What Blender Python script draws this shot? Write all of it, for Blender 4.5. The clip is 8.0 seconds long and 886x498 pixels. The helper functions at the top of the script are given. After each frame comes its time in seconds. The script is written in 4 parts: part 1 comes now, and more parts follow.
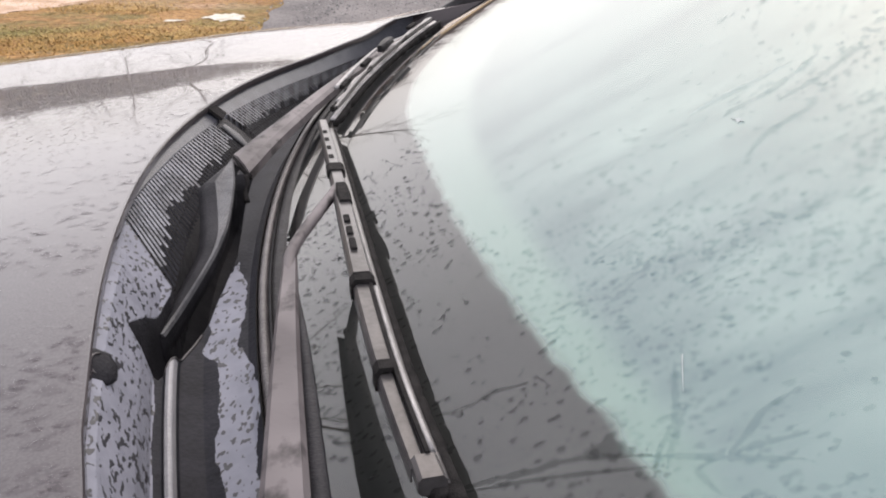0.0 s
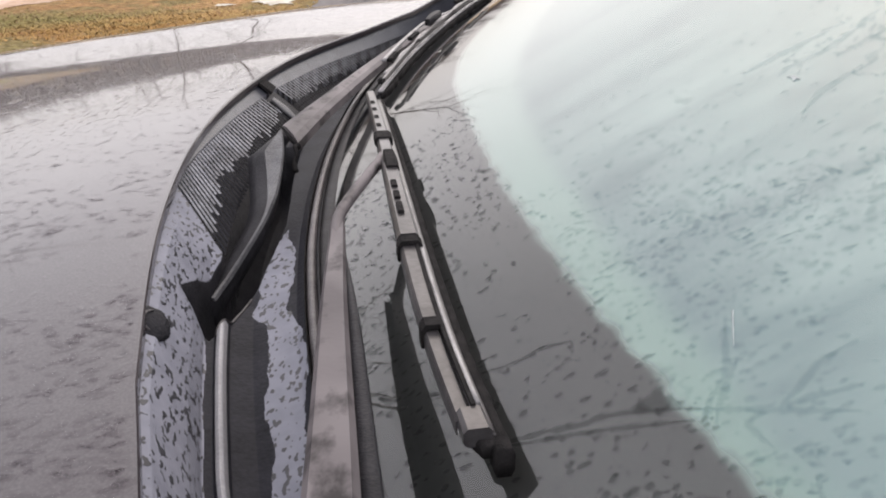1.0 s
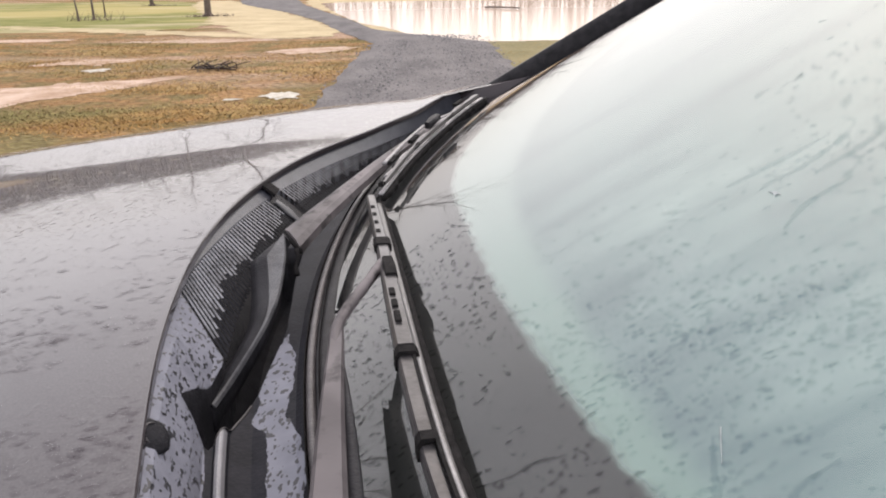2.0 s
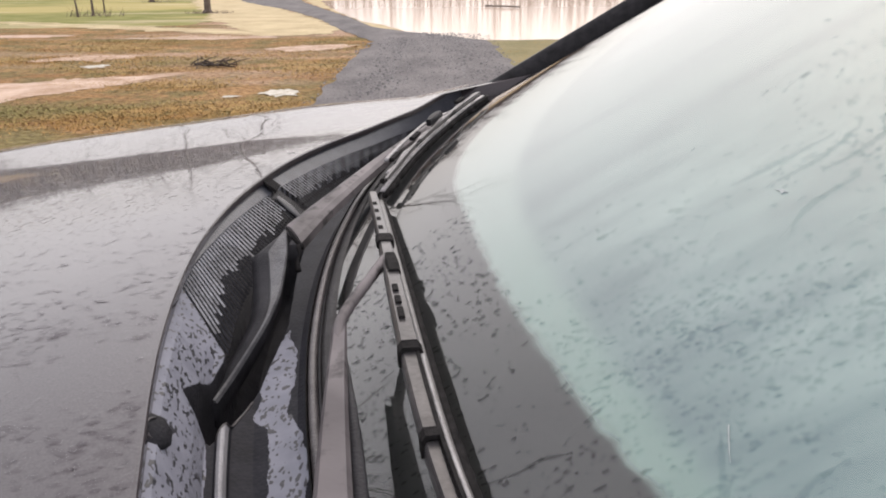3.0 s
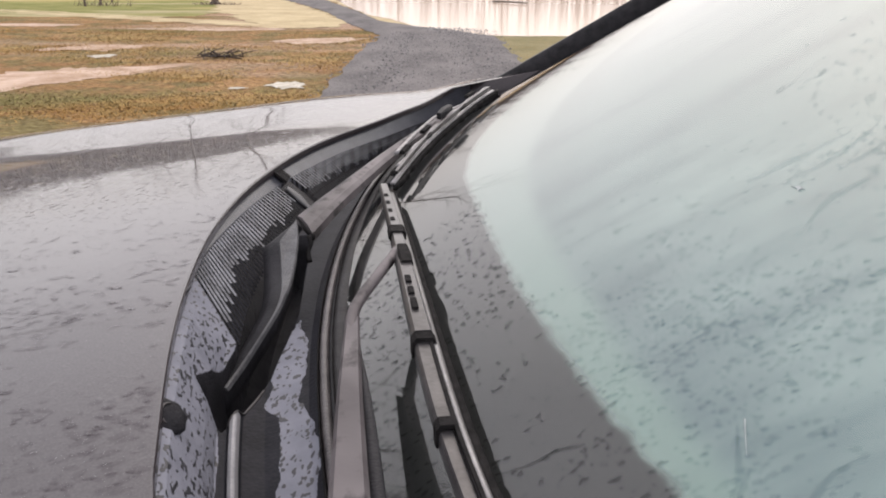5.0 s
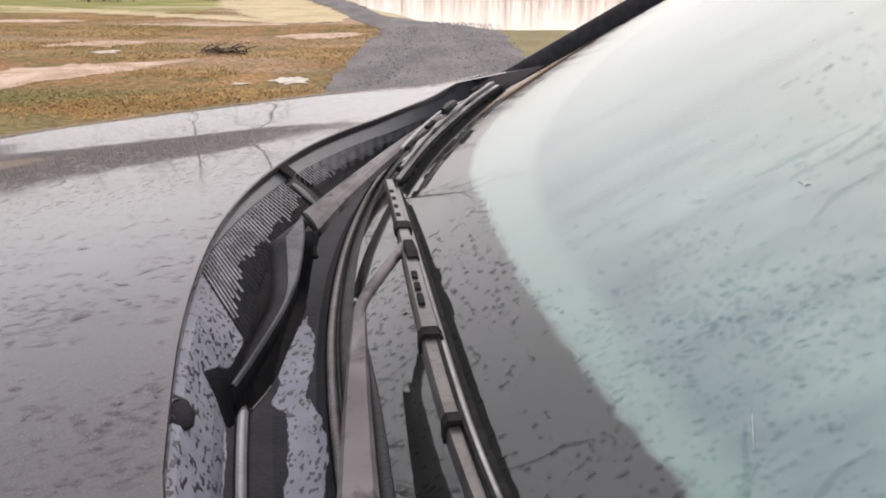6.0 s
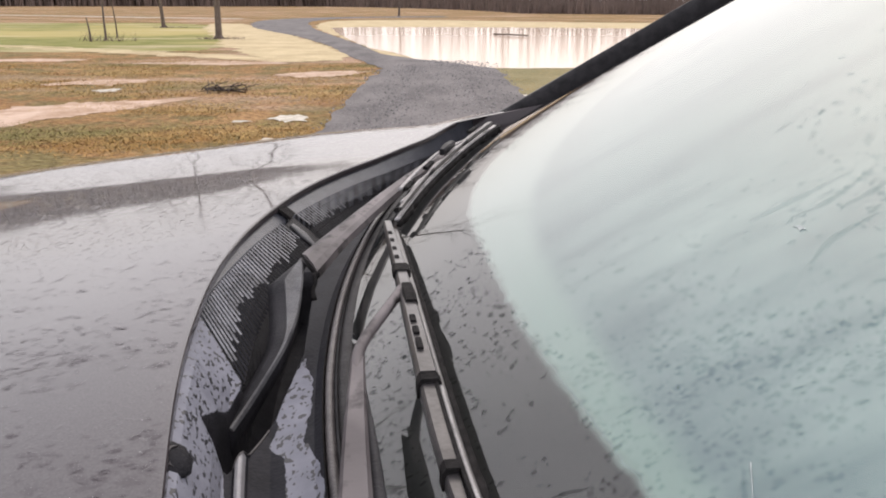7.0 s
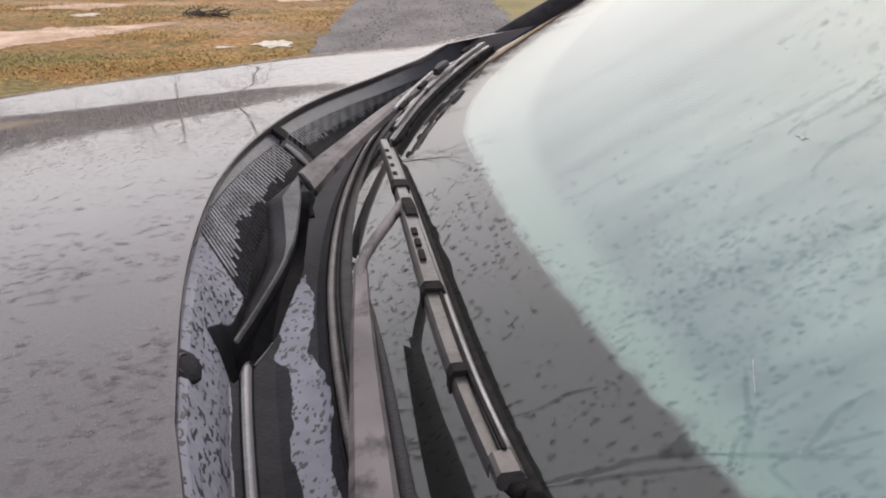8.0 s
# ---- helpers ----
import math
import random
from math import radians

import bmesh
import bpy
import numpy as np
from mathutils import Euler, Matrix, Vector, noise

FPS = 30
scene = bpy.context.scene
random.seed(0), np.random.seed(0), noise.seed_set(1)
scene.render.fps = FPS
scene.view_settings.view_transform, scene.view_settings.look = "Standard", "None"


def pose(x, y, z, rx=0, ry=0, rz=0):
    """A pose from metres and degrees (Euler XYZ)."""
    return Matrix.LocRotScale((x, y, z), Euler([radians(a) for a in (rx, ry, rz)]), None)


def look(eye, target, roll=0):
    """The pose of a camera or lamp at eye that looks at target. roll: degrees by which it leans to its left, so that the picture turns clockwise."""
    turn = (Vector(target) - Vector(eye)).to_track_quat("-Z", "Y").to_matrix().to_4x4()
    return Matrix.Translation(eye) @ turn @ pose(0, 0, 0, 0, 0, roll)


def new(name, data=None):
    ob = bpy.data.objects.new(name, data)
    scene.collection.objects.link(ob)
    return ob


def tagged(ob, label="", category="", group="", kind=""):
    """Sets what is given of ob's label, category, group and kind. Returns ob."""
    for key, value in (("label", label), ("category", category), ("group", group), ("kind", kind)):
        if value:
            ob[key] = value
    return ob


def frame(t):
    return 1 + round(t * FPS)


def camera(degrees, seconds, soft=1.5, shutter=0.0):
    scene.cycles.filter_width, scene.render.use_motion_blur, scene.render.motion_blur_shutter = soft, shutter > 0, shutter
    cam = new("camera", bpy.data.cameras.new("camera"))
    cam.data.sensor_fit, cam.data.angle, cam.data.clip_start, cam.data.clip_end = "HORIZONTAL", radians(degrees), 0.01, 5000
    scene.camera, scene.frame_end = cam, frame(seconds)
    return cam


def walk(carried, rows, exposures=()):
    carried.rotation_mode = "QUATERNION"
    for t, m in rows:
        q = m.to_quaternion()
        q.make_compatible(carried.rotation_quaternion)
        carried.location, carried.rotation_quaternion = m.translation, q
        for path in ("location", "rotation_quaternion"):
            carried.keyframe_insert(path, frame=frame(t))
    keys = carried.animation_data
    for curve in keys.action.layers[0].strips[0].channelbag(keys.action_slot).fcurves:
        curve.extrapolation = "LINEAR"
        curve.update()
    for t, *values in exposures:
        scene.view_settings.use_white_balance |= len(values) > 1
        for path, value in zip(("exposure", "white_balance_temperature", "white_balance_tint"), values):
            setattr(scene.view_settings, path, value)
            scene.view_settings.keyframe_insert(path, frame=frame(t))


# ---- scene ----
cam = camera(55.9, 8.0, soft=1.9)
# seconds, eye, yaw, pitch, roll
ROWS = [
    (0, 0.0066, 0.0117, 1.2413, -4.147, -23.063, 0.727),
    (0.2, 0.0047, 0.0056, 1.2352, -1.964, -23.224, -0.005),
    (0.5, 0.0075, 0.0082, 1.2307, -1.006, -23.695, -0.306),
    (0.8, 0.0057, 0.0061, 1.2293, -0.506, -24.174, -0.434),
    (1, 0.0069, 0.0079, 1.2310, -0.594, -24.192, -0.499),
    (1.2, 0.0073, 0.0053, 1.2318, -0.857, -23.628, -0.305),
    (1.5, 0.0121, 0.0043, 1.2436, -0.997, -21.577, -1.157),
    (1.7, 0.0096, 0.0023, 1.2438, -0.678, -19.972, -1.163),
    (2, 0.0103, 0.0016, 1.2463, -0.474, -18.208, -0.817),
    (2.2, 0.0105, 0.0025, 1.2442, -0.523, -17.962, -0.605),
    (3.3, 0.0045, 0.0039, 1.2444, -0.666, -18.498, -0.187),
    (3.5, 0.0030, 0.0043, 1.2434, -0.564, -18.583, 0.141),
    (4, 0.0024, 0.0038, 1.2430, -0.397, -18.602, 0.218),
    (4.2, 0.0029, 0.0034, 1.2433, -0.382, -18.610, 0.136),
    (5.3, 0.0005, 0.0018, 1.2417, -0.374, -18.654, 0.568),
    (5.5, 0.0008, 0.0025, 1.2408, -0.228, -18.826, 0.174),
    (6, -0.0004, 0.0011, 1.2437, -0.085, -18.984, 0.251),
    (6.2, -0.0013, 0.0002, 1.2491, -0.143, -17.943, 0.575),
    (6.5, 0.0000, 0.0000, 1.2500, 0.000, -16.618, 0.000),
    (6.8, 0.0009, 0.0017, 1.2489, -0.031, -16.474, -0.093),
    (7, -0.0001, 0.0003, 1.2488, -0.170, -16.527, 0.119),
    (7.2, -0.0027, -0.0003, 1.2445, -0.310, -17.002, 0.547),
    (7.5, -0.0046, -0.0026, 1.2388, -0.497, -19.845, 0.461),
    (7.7, -0.0044, -0.0015, 1.2407, -0.764, -20.835, 0.112),
    (8, -0.0087, -0.0048, 1.2402, -1.122, -21.360, 0.291),
]
# the picture's brightness along the way: seconds, stops
EXPOSURES = [(0, 0.36), (0.5, 0.22), (1, 0.22), (1.5, 0.24), (2, 0.11), (3.5, 0.01), (4, -0.01), (5.5, -0.04), (6.5, 0.02), (7, 0.02), (7.5, -0.05), (8, -0.04)]


def aimed(x, y, z, yaw, pitch, roll):
    a, b = radians(yaw), radians(pitch)
    ahead = Vector((-math.sin(a) * math.cos(b), math.cos(a) * math.cos(b), math.sin(b)))
    return look((x, y, z), Vector((x, y, z)) + ahead, roll)


walk(cam, [(r[0], aimed(*r[1:])) for r in ROWS], EXPOSURES)

# ---- light: an overcast winter day ----
world = bpy.data.worlds.new("overcast_sky")
scene.world = world
world.use_nodes = True
wn, wl = world.node_tree.nodes, world.node_tree.links
wn.clear()
SUN_UP, SUN_ROUND = radians(44), radians(14)
sky = wn.new("ShaderNodeTexSky")
sky.sky_type, sky.sun_disc = "NISHITA", False
sky.sun_elevation, sky.sun_rotation = SUN_UP, SUN_ROUND
sky.air_density, sky.dust_density = 1.0, 6.0
sky_bg = wn.new("ShaderNodeBackground")
sky_bg.inputs["Strength"].default_value = 0.05
wl.new(sky.outputs["Color"], sky_bg.inputs["Color"])
cloud = wn.new("ShaderNodeTexNoise")
cloud.inputs["Scale"].default_value, cloud.inputs["Detail"].default_value = 2.2, 5
coords = wn.new("ShaderNodeTexCoord")
wl.new(coords.outputs["Generated"], cloud.inputs["Vector"])
ramp = wn.new("ShaderNodeValToRGB")
ramp.color_ramp.elements[0].position, ramp.color_ramp.elements[0].color = 0.3, (0.80, 0.765, 0.803, 1)
ramp.color_ramp.elements[1].position, ramp.color_ramp.elements[1].color = 0.72, (1.0, 0.952, 0.982, 1)
wl.new(cloud.outputs["Fac"], ramp.inputs["Fac"])
cloud_bg = wn.new("ShaderNodeBackground")
cloud_bg.inputs["Strength"].default_value = 1.5
height = wn.new("ShaderNodeSeparateXYZ")
wl.new(coords.outputs["Generated"], height.inputs[0])
haze = wn.new("ShaderNodeMapRange")
haze.interpolation_type = "SMOOTHSTEP"
haze.inputs["From Min"].default_value, haze.inputs["From Max"].default_value = 0.0, 0.19
haze.inputs["To Min"].default_value, haze.inputs["To Max"].default_value = 0.68, 1.0
wl.new(height.outputs["Z"], haze.inputs["Value"])
dim = wn.new("ShaderNodeMix")
dim.data_type, dim.blend_type = "RGBA", "MULTIPLY"
dim.inputs[0].default_value = 1.0
wl.new(ramp.outputs["Color"], dim.inputs[6])
wl.new(haze.outputs["Result"], dim.inputs[7])
wl.new(dim.outputs[2], cloud_bg.inputs["Color"])
both = wn.new("ShaderNodeAddShader")
wl.new(sky_bg.outputs[0], both.inputs[0])
wl.new(cloud_bg.outputs[0], both.inputs[1])
out = wn.new("ShaderNodeOutputWorld")
wl.new(both.outputs[0], out.inputs["Surface"])

sun = new("sun", bpy.data.lights.new("sun", "SUN"))
sun.data.energy, sun.data.angle, sun.data.color = 0.5, radians(120), (1.0, 0.97, 0.92)
sun.matrix_world = look((0, 0, 40), Vector((0, 0, 40)) - Vector((math.sin(SUN_ROUND) * math.cos(SUN_UP), math.cos(SUN_ROUND) * math.cos(SUN_UP), math.sin(SUN_UP))))


# ---- materials ----
def shader(name):
    m = bpy.data.materials.new(name)
    m.use_nodes = True
    return m, m.node_tree.nodes, m.node_tree.links, m.node_tree.nodes["Principled BSDF"]


def spots(n, l, scale, lo, hi, detail=3.0, stretch=(1, 1, 1), rough=0.55, seed=0.0):
    """A factor from 0 to 1 out of noise in metres."""
    c = n.new("ShaderNodeTexCoord")
    mp = n.new("ShaderNodeMapping")
    mp.inputs["Scale"].default_value = stretch
    mp.inputs["Location"].default_value = (seed, seed * 0.7, seed * 1.3)
    l.new(c.outputs["Object"], mp.inputs["Vector"])
    t = n.new("ShaderNodeTexNoise")
    t.inputs["Scale"].default_value, t.inputs["Detail"].default_value, t.inputs["Roughness"].default_value = scale, detail, rough
    l.new(mp.outputs["Vector"], t.inputs["Vector"])
    r = n.new("ShaderNodeMapRange")
    r.inputs["From Min"].default_value, r.inputs["From Max"].default_value = lo, hi
    l.new(t.outputs["Fac"], r.inputs["Value"])
    return r.outputs["Result"]


def mixed(n, l, fac, a, b):
    m = n.new("ShaderNodeMix")
    m.data_type = "RGBA"
    l.new(fac, m.inputs[0])
    for value, slot in ((a, m.inputs[6]), (b, m.inputs[7])):
        if isinstance(value, tuple):
            slot.default_value = (*value, 1)
        else:
            l.new(value, slot)
    return m.outputs[2]


def bump(n, l, p, height, strength, distance, slot="Normal"):
    b = n.new("ShaderNodeBump")
    b.inputs["Strength"].default_value, b.inputs["Distance"].default_value = strength, distance
    l.new(height, b.inputs["Height"])
    l.new(b.outputs["Normal"], p.inputs[slot])
    return b


def surface(name, dark, light, scale, rough=0.6, metal=0.0, fine=0.0, relief=0.002, coat=0.0, lo=0.35, hi=0.65, stretch=(1, 1, 1), spec=0.5):
    """Two tones by coarse noise, with fine grain and relief at the scale given."""
    m, n, l, p = shader(name)
    coarse = spots(n, l, scale, lo, hi, 4, stretch)
    grain = spots(n, l, fine or scale * 9, 0.3, 0.7, 3, stretch, seed=3.1)
    tone = mixed(n, l, coarse, dark, light)
    p.inputs["Base Color"].default_value = (*light, 1)
    shade = mixed(n, l, grain, tuple(v * 0.72 for v in dark), light)
    half = n.new("ShaderNodeMix")
    half.data_type = "RGBA"
    half.inputs[0].default_value = 0.35
    l.new(tone, half.inputs[6])
    l.new(shade, half.inputs[7])
    l.new(half.outputs[2], p.inputs["Base Color"])
    p.inputs["Roughness"].default_value, p.inputs["Metallic"].default_value = rough, metal
    p.inputs["Coat Weight"].default_value, p.inputs["Coat Roughness"].default_value = coat, 0.04
    p.inputs["Specular IOR Level"].default_value = spec
    if relief:
        bump(n, l, p, grain, 0.6, relief)
    return m


def wet_paint():
    """Taupe metallic paint under clear lacquer, beaded all over with fine rain."""
    m, n, l, p = shader("taupe_metallic_paint")
    flake = spots(n, l, 900, 0.35, 0.65, 2)
    p.inputs["Metallic"].default_value, p.inputs["Roughness"].default_value = 0.15, 0.5
    p.inputs["Specular IOR Level"].default_value = 0.2
    l.new(mixed(n, l, flake, (0.026, 0.0205, 0.0235), (0.042, 0.0335, 0.0375)), p.inputs["Base Color"])
    p.inputs["Coat Weight"].default_value, p.inputs["Coat Roughness"].default_value, p.inputs["Coat IOR"].default_value = 0.76, 0.03, 1.40
    drops = spots(n, l, 75, 0.60, 0.70, 2, (1.0, 0.55, 1.0))
    fine = spots(n, l, 210, 0.60, 0.72, 2, (1, 0.7, 1), seed=5)
    s = n.new("ShaderNodeMath")
    s.operation = "ADD"
    l.new(drops, s.inputs[0])
    l.new(fine, s.inputs[1])
    bump(n, l, p, s.outputs[0], 0.15, 0.0006, "Coat Normal")
    bump(n, l, p, s.outputs[0], 0.12, 0.0006)
    return m


def glass():
    """Thin clear glass: it lets light through and mirrors the sky by its angle."""
    m, n, l, p = shader("windscreen_glass")
    n.remove(p)
    clear = n.new("ShaderNodeBsdfTransparent")
    clear.inputs["Color"].default_value = (0.90, 0.97, 0.94, 1)
    gloss = n.new("ShaderNodeBsdfGlossy")
    gloss.inputs["Roughness"].default_value = 0.02
    fres = n.new("ShaderNodeFresnel")
    fres.inputs["IOR"].default_value = 1.62
    mix = n.new("ShaderNodeMixShader")
    l.new(fres.outputs[0], mix.inputs[0])
    l.new(clear.outputs[0], mix.inputs[1])
    l.new(gloss.outputs[0], mix.inputs[2])
    l.new(mix.outputs[0], n["Material Output"].inputs["Surface"])
    return m


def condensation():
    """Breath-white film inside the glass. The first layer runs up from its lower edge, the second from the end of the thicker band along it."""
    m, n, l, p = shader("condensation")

    def layer(name):
        uv = n.new("ShaderNodeUVMap")
        uv.uv_map = name
        sep = n.new("ShaderNodeSeparateXYZ")
        l.new(uv.outputs[0], sep.inputs[0])
        return sep

    up, band = layer("up"), layer("band")

    def edge(sep, centre, half, wobble, scale):
        w = spots(n, l, scale, 0.0, 1.0, 4, (1, 1, 1), seed=centre * 100)
        a = n.new("ShaderNodeMath")
        a.operation = "MULTIPLY_ADD"
        l.new(w, a.inputs[0])
        a.inputs[1].default_value = wobble
        l.new(sep.outputs[0], a.inputs[2])
        r = n.new("ShaderNodeMapRange")
        r.interpolation_type = "SMOOTHSTEP"
        r.inputs["From Min"].default_value, r.inputs["From Max"].default_value = centre - half + wobble / 2, centre + half + wobble / 2
        l.new(a.outputs[0], r.inputs["Value"])
        return r.outputs[0]

    def times(a, b):
        mul = n.new("ShaderNodeMix")
        mul.data_type, mul.blend_type = "RGBA", "MULTIPLY"
        mul.inputs[0].default_value = 1.0
        l.new(a, mul.inputs[6])
        l.new(b, mul.inputs[7])
        return mul.outputs[2]

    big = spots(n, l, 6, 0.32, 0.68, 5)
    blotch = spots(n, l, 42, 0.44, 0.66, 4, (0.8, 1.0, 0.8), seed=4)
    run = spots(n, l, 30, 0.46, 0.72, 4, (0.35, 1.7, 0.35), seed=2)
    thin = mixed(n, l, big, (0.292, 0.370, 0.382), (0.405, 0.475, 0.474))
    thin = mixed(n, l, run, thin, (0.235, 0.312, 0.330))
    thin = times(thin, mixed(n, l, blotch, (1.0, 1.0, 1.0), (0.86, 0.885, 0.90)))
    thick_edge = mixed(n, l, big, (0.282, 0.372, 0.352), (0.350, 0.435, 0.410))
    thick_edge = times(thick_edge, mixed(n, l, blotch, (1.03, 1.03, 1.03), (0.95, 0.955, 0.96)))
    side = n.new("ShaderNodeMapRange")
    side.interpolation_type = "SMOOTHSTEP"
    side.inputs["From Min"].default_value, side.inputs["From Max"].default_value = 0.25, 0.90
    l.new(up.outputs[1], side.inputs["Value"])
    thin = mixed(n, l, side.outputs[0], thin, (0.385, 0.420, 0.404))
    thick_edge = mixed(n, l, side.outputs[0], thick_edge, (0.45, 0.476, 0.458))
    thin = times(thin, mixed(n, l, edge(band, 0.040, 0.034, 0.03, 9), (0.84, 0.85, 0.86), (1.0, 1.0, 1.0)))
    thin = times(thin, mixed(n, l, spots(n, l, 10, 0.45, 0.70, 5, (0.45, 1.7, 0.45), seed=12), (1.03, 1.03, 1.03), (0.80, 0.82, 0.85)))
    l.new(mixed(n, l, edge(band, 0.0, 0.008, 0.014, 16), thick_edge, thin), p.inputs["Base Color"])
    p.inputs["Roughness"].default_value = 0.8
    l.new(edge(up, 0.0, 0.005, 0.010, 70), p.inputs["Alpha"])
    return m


def dry_plastic():
    """Weathered grey plastic, with dark wet drops strewn over it."""
    m, n, l, p = shader("weathered_cowl_plastic")
    dust = spots(n, l, 60, 0.3, 0.7, 4)
    base = mixed(n, l, dust, (0.17, 0.175, 0.21), (0.225, 0.23, 0.27))
    drops = spots(n, l, 300, 0.575, 0.61, 1.0, (1.0, 0.5, 1.0), seed=7)
    l.new(mixed(n, l, drops, base, (0.035, 0.035, 0.04)), p.inputs["Base Color"])
    r = n.new("ShaderNodeMapRange")
    r.inputs["To Min"].default_value, r.inputs["To Max"].default_value = 0.7, 0.35
    p.inputs["Specular IOR Level"].default_value = 0.25
    l.new(drops, r.inputs["Value"])
    l.new(r.outputs[0], p.inputs["Roughness"])
    bump(n, l, p, drops, 0.4, 0.0008)
    return m


PAINT = wet_paint()
GLASS = glass()
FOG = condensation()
FRIT = surface("black_ceramic_band", (0.026, 0.024, 0.025), (0.040, 0.037, 0.038), 30, rough=0.35, relief=0)
DRY = dry_plastic()
# Wet cowl plastic, and the painted shade on the lower part of the grille slats.
WET_SHADE = surface("wet_and_shaded_plastic", (0.014, 0.014, 0.017), (0.028, 0.028, 0.034), 40, rough=0.34, relief=0.0002, spec=0.025)
FLANGE = surface("smooth_cowl_flange", (0.038, 0.040, 0.050), (0.066, 0.069, 0.083), 40, rough=0.3, relief=0.0003, spec=0.2)
# Near-black with shade in its colour, for wiper pocket, grille floor and arm flank.
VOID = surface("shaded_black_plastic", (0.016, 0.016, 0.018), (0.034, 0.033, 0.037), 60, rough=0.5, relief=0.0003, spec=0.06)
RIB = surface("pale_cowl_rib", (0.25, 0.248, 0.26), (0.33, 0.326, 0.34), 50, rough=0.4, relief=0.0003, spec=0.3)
MESH = surface("grille_plastic", (0.12, 0.12, 0.13), (0.27, 0.275, 0.30), 34, rough=0.35, relief=0.0003, spec=0.2, lo=0.42, hi=0.52)
CLIP = surface("grey_clip_plastic", (0.05, 0.05, 0.055), (0.12, 0.12, 0.125), 60, rough=0.4, relief=0.0003, spec=0.2)
BLACK = surface("matt_black_plastic", (0.017, 0.0165, 0.018), (0.038, 0.037, 0.040), 60, rough=0.5, relief=0.0004, spec=0.08)
RUBBER = surface("weathered_rubber", (0.012, 0.0117, 0.012), (0.030, 0.028, 0.028), 150, rough=0.65, relief=0.0005, spec=0.02)


def mottled_paint():
    """Faded grey paint, wet, with dark blotches that paint in mirrored branches."""
    m, n, l, p = shader("mottled_wiper_paint")
    faded = mixed(n, l, spots(n, l, 22, 0.35, 0.65, 2, (1, 0.5, 1)), (0.085, 0.076, 0.079), (0.175, 0.158, 0.162))
    # Dark mottling in the colour, for the branches reflected in the arm.
    worn = mixed(n, l, spots(n, l, 55, 0.50, 0.64, 5, (1, 0.6, 1), seed=2.3), faded, (0.030, 0.027, 0.028))
    l.new(worn, p.inputs["Base Color"])
    p.inputs["Metallic"].default_value, p.inputs["Roughness"].default_value = 0.05, 0.45
    p.inputs["Specular IOR Level"].default_value = 0.07
    bump(n, l, p, spots(n, l, 160, 0.35, 0.7, 2, seed=6), 0.15, 0.0003)
    return m


ARM = mottled_paint()
STEEL = surface("satin_wiper_steel", (0.028, 0.0265, 0.0275), (0.098, 0.093, 0.095), 30, rough=0.3, metal=0.35, relief=0.0001, spec=0.3)
# Paler copy of the wiper steel, for bright rods and painted highlight lines.
PALE_STEEL = surface("pale_wiper_steel", (0.14, 0.135, 0.137), (0.36, 0.35, 0.355), 80, rough=0.35, metal=0.2, relief=0.0003, spec=0.3)
SEAL = surface("windscreen_seal", (0.035, 0.032, 0.033), (0.105, 0.094, 0.096), 60, rough=0.35, relief=0.0004, spec=0.25)
TYRE = surface("tyre_rubber", (0.015, 0.015, 0.015), (0.03, 0.03, 0.03), 20, rough=0.8)
RIM = surface("wheel_alloy", (0.3, 0.3, 0.31), (0.4, 0.4, 0.41), 20, rough=0.3, metal=0.9)
DASH = surface("dark_dashboard", (0.03, 0.03, 0.032), (0.05, 0.05, 0.052), 30, rough=0.7)
GRAVEL = surface("grey_gravel", (0.085, 0.078, 0.078), (0.185, 0.170, 0.166), 1.6, rough=0.85, fine=24, stretch=(1.0, 0.45, 1.0), relief=0.02, spec=0.25)
STRAW = surface("pale_straw", (0.36, 0.275, 0.145), (0.56, 0.455, 0.265), 0.9, rough=0.9, fine=14, relief=0.02)
VERGE = surface("olive_verge_grass", (0.136, 0.120, 0.036), (0.240, 0.192, 0.080), 0.9, rough=0.9, fine=12, relief=0.02)
BARK = surface("grey_brown_bark", (0.08, 0.060, 0.048), (0.17, 0.132, 0.108), 6, rough=0.9, relief=0.01)
ROT = surface("rotten_wet_wood", (0.020, 0.013, 0.010), (0.065, 0.042, 0.032), 9, rough=0.8, relief=0.006)
TWIG = surface("bare_wood_brush", (0.09, 0.066, 0.056), (0.20, 0.15, 0.128), 0.25, rough=0.9, relief=0)
DIRT = surface("bare_pink_mud", (0.32, 0.195, 0.11), (0.54, 0.395, 0.30), 2.2, rough=0.8, fine=11, relief=0.01, lo=0.4, hi=0.6)
SAND = surface("pale_wet_sand", (0.30, 0.26, 0.19), (0.60, 0.56, 0.48), 7, rough=0.6, fine=20, relief=0.01)


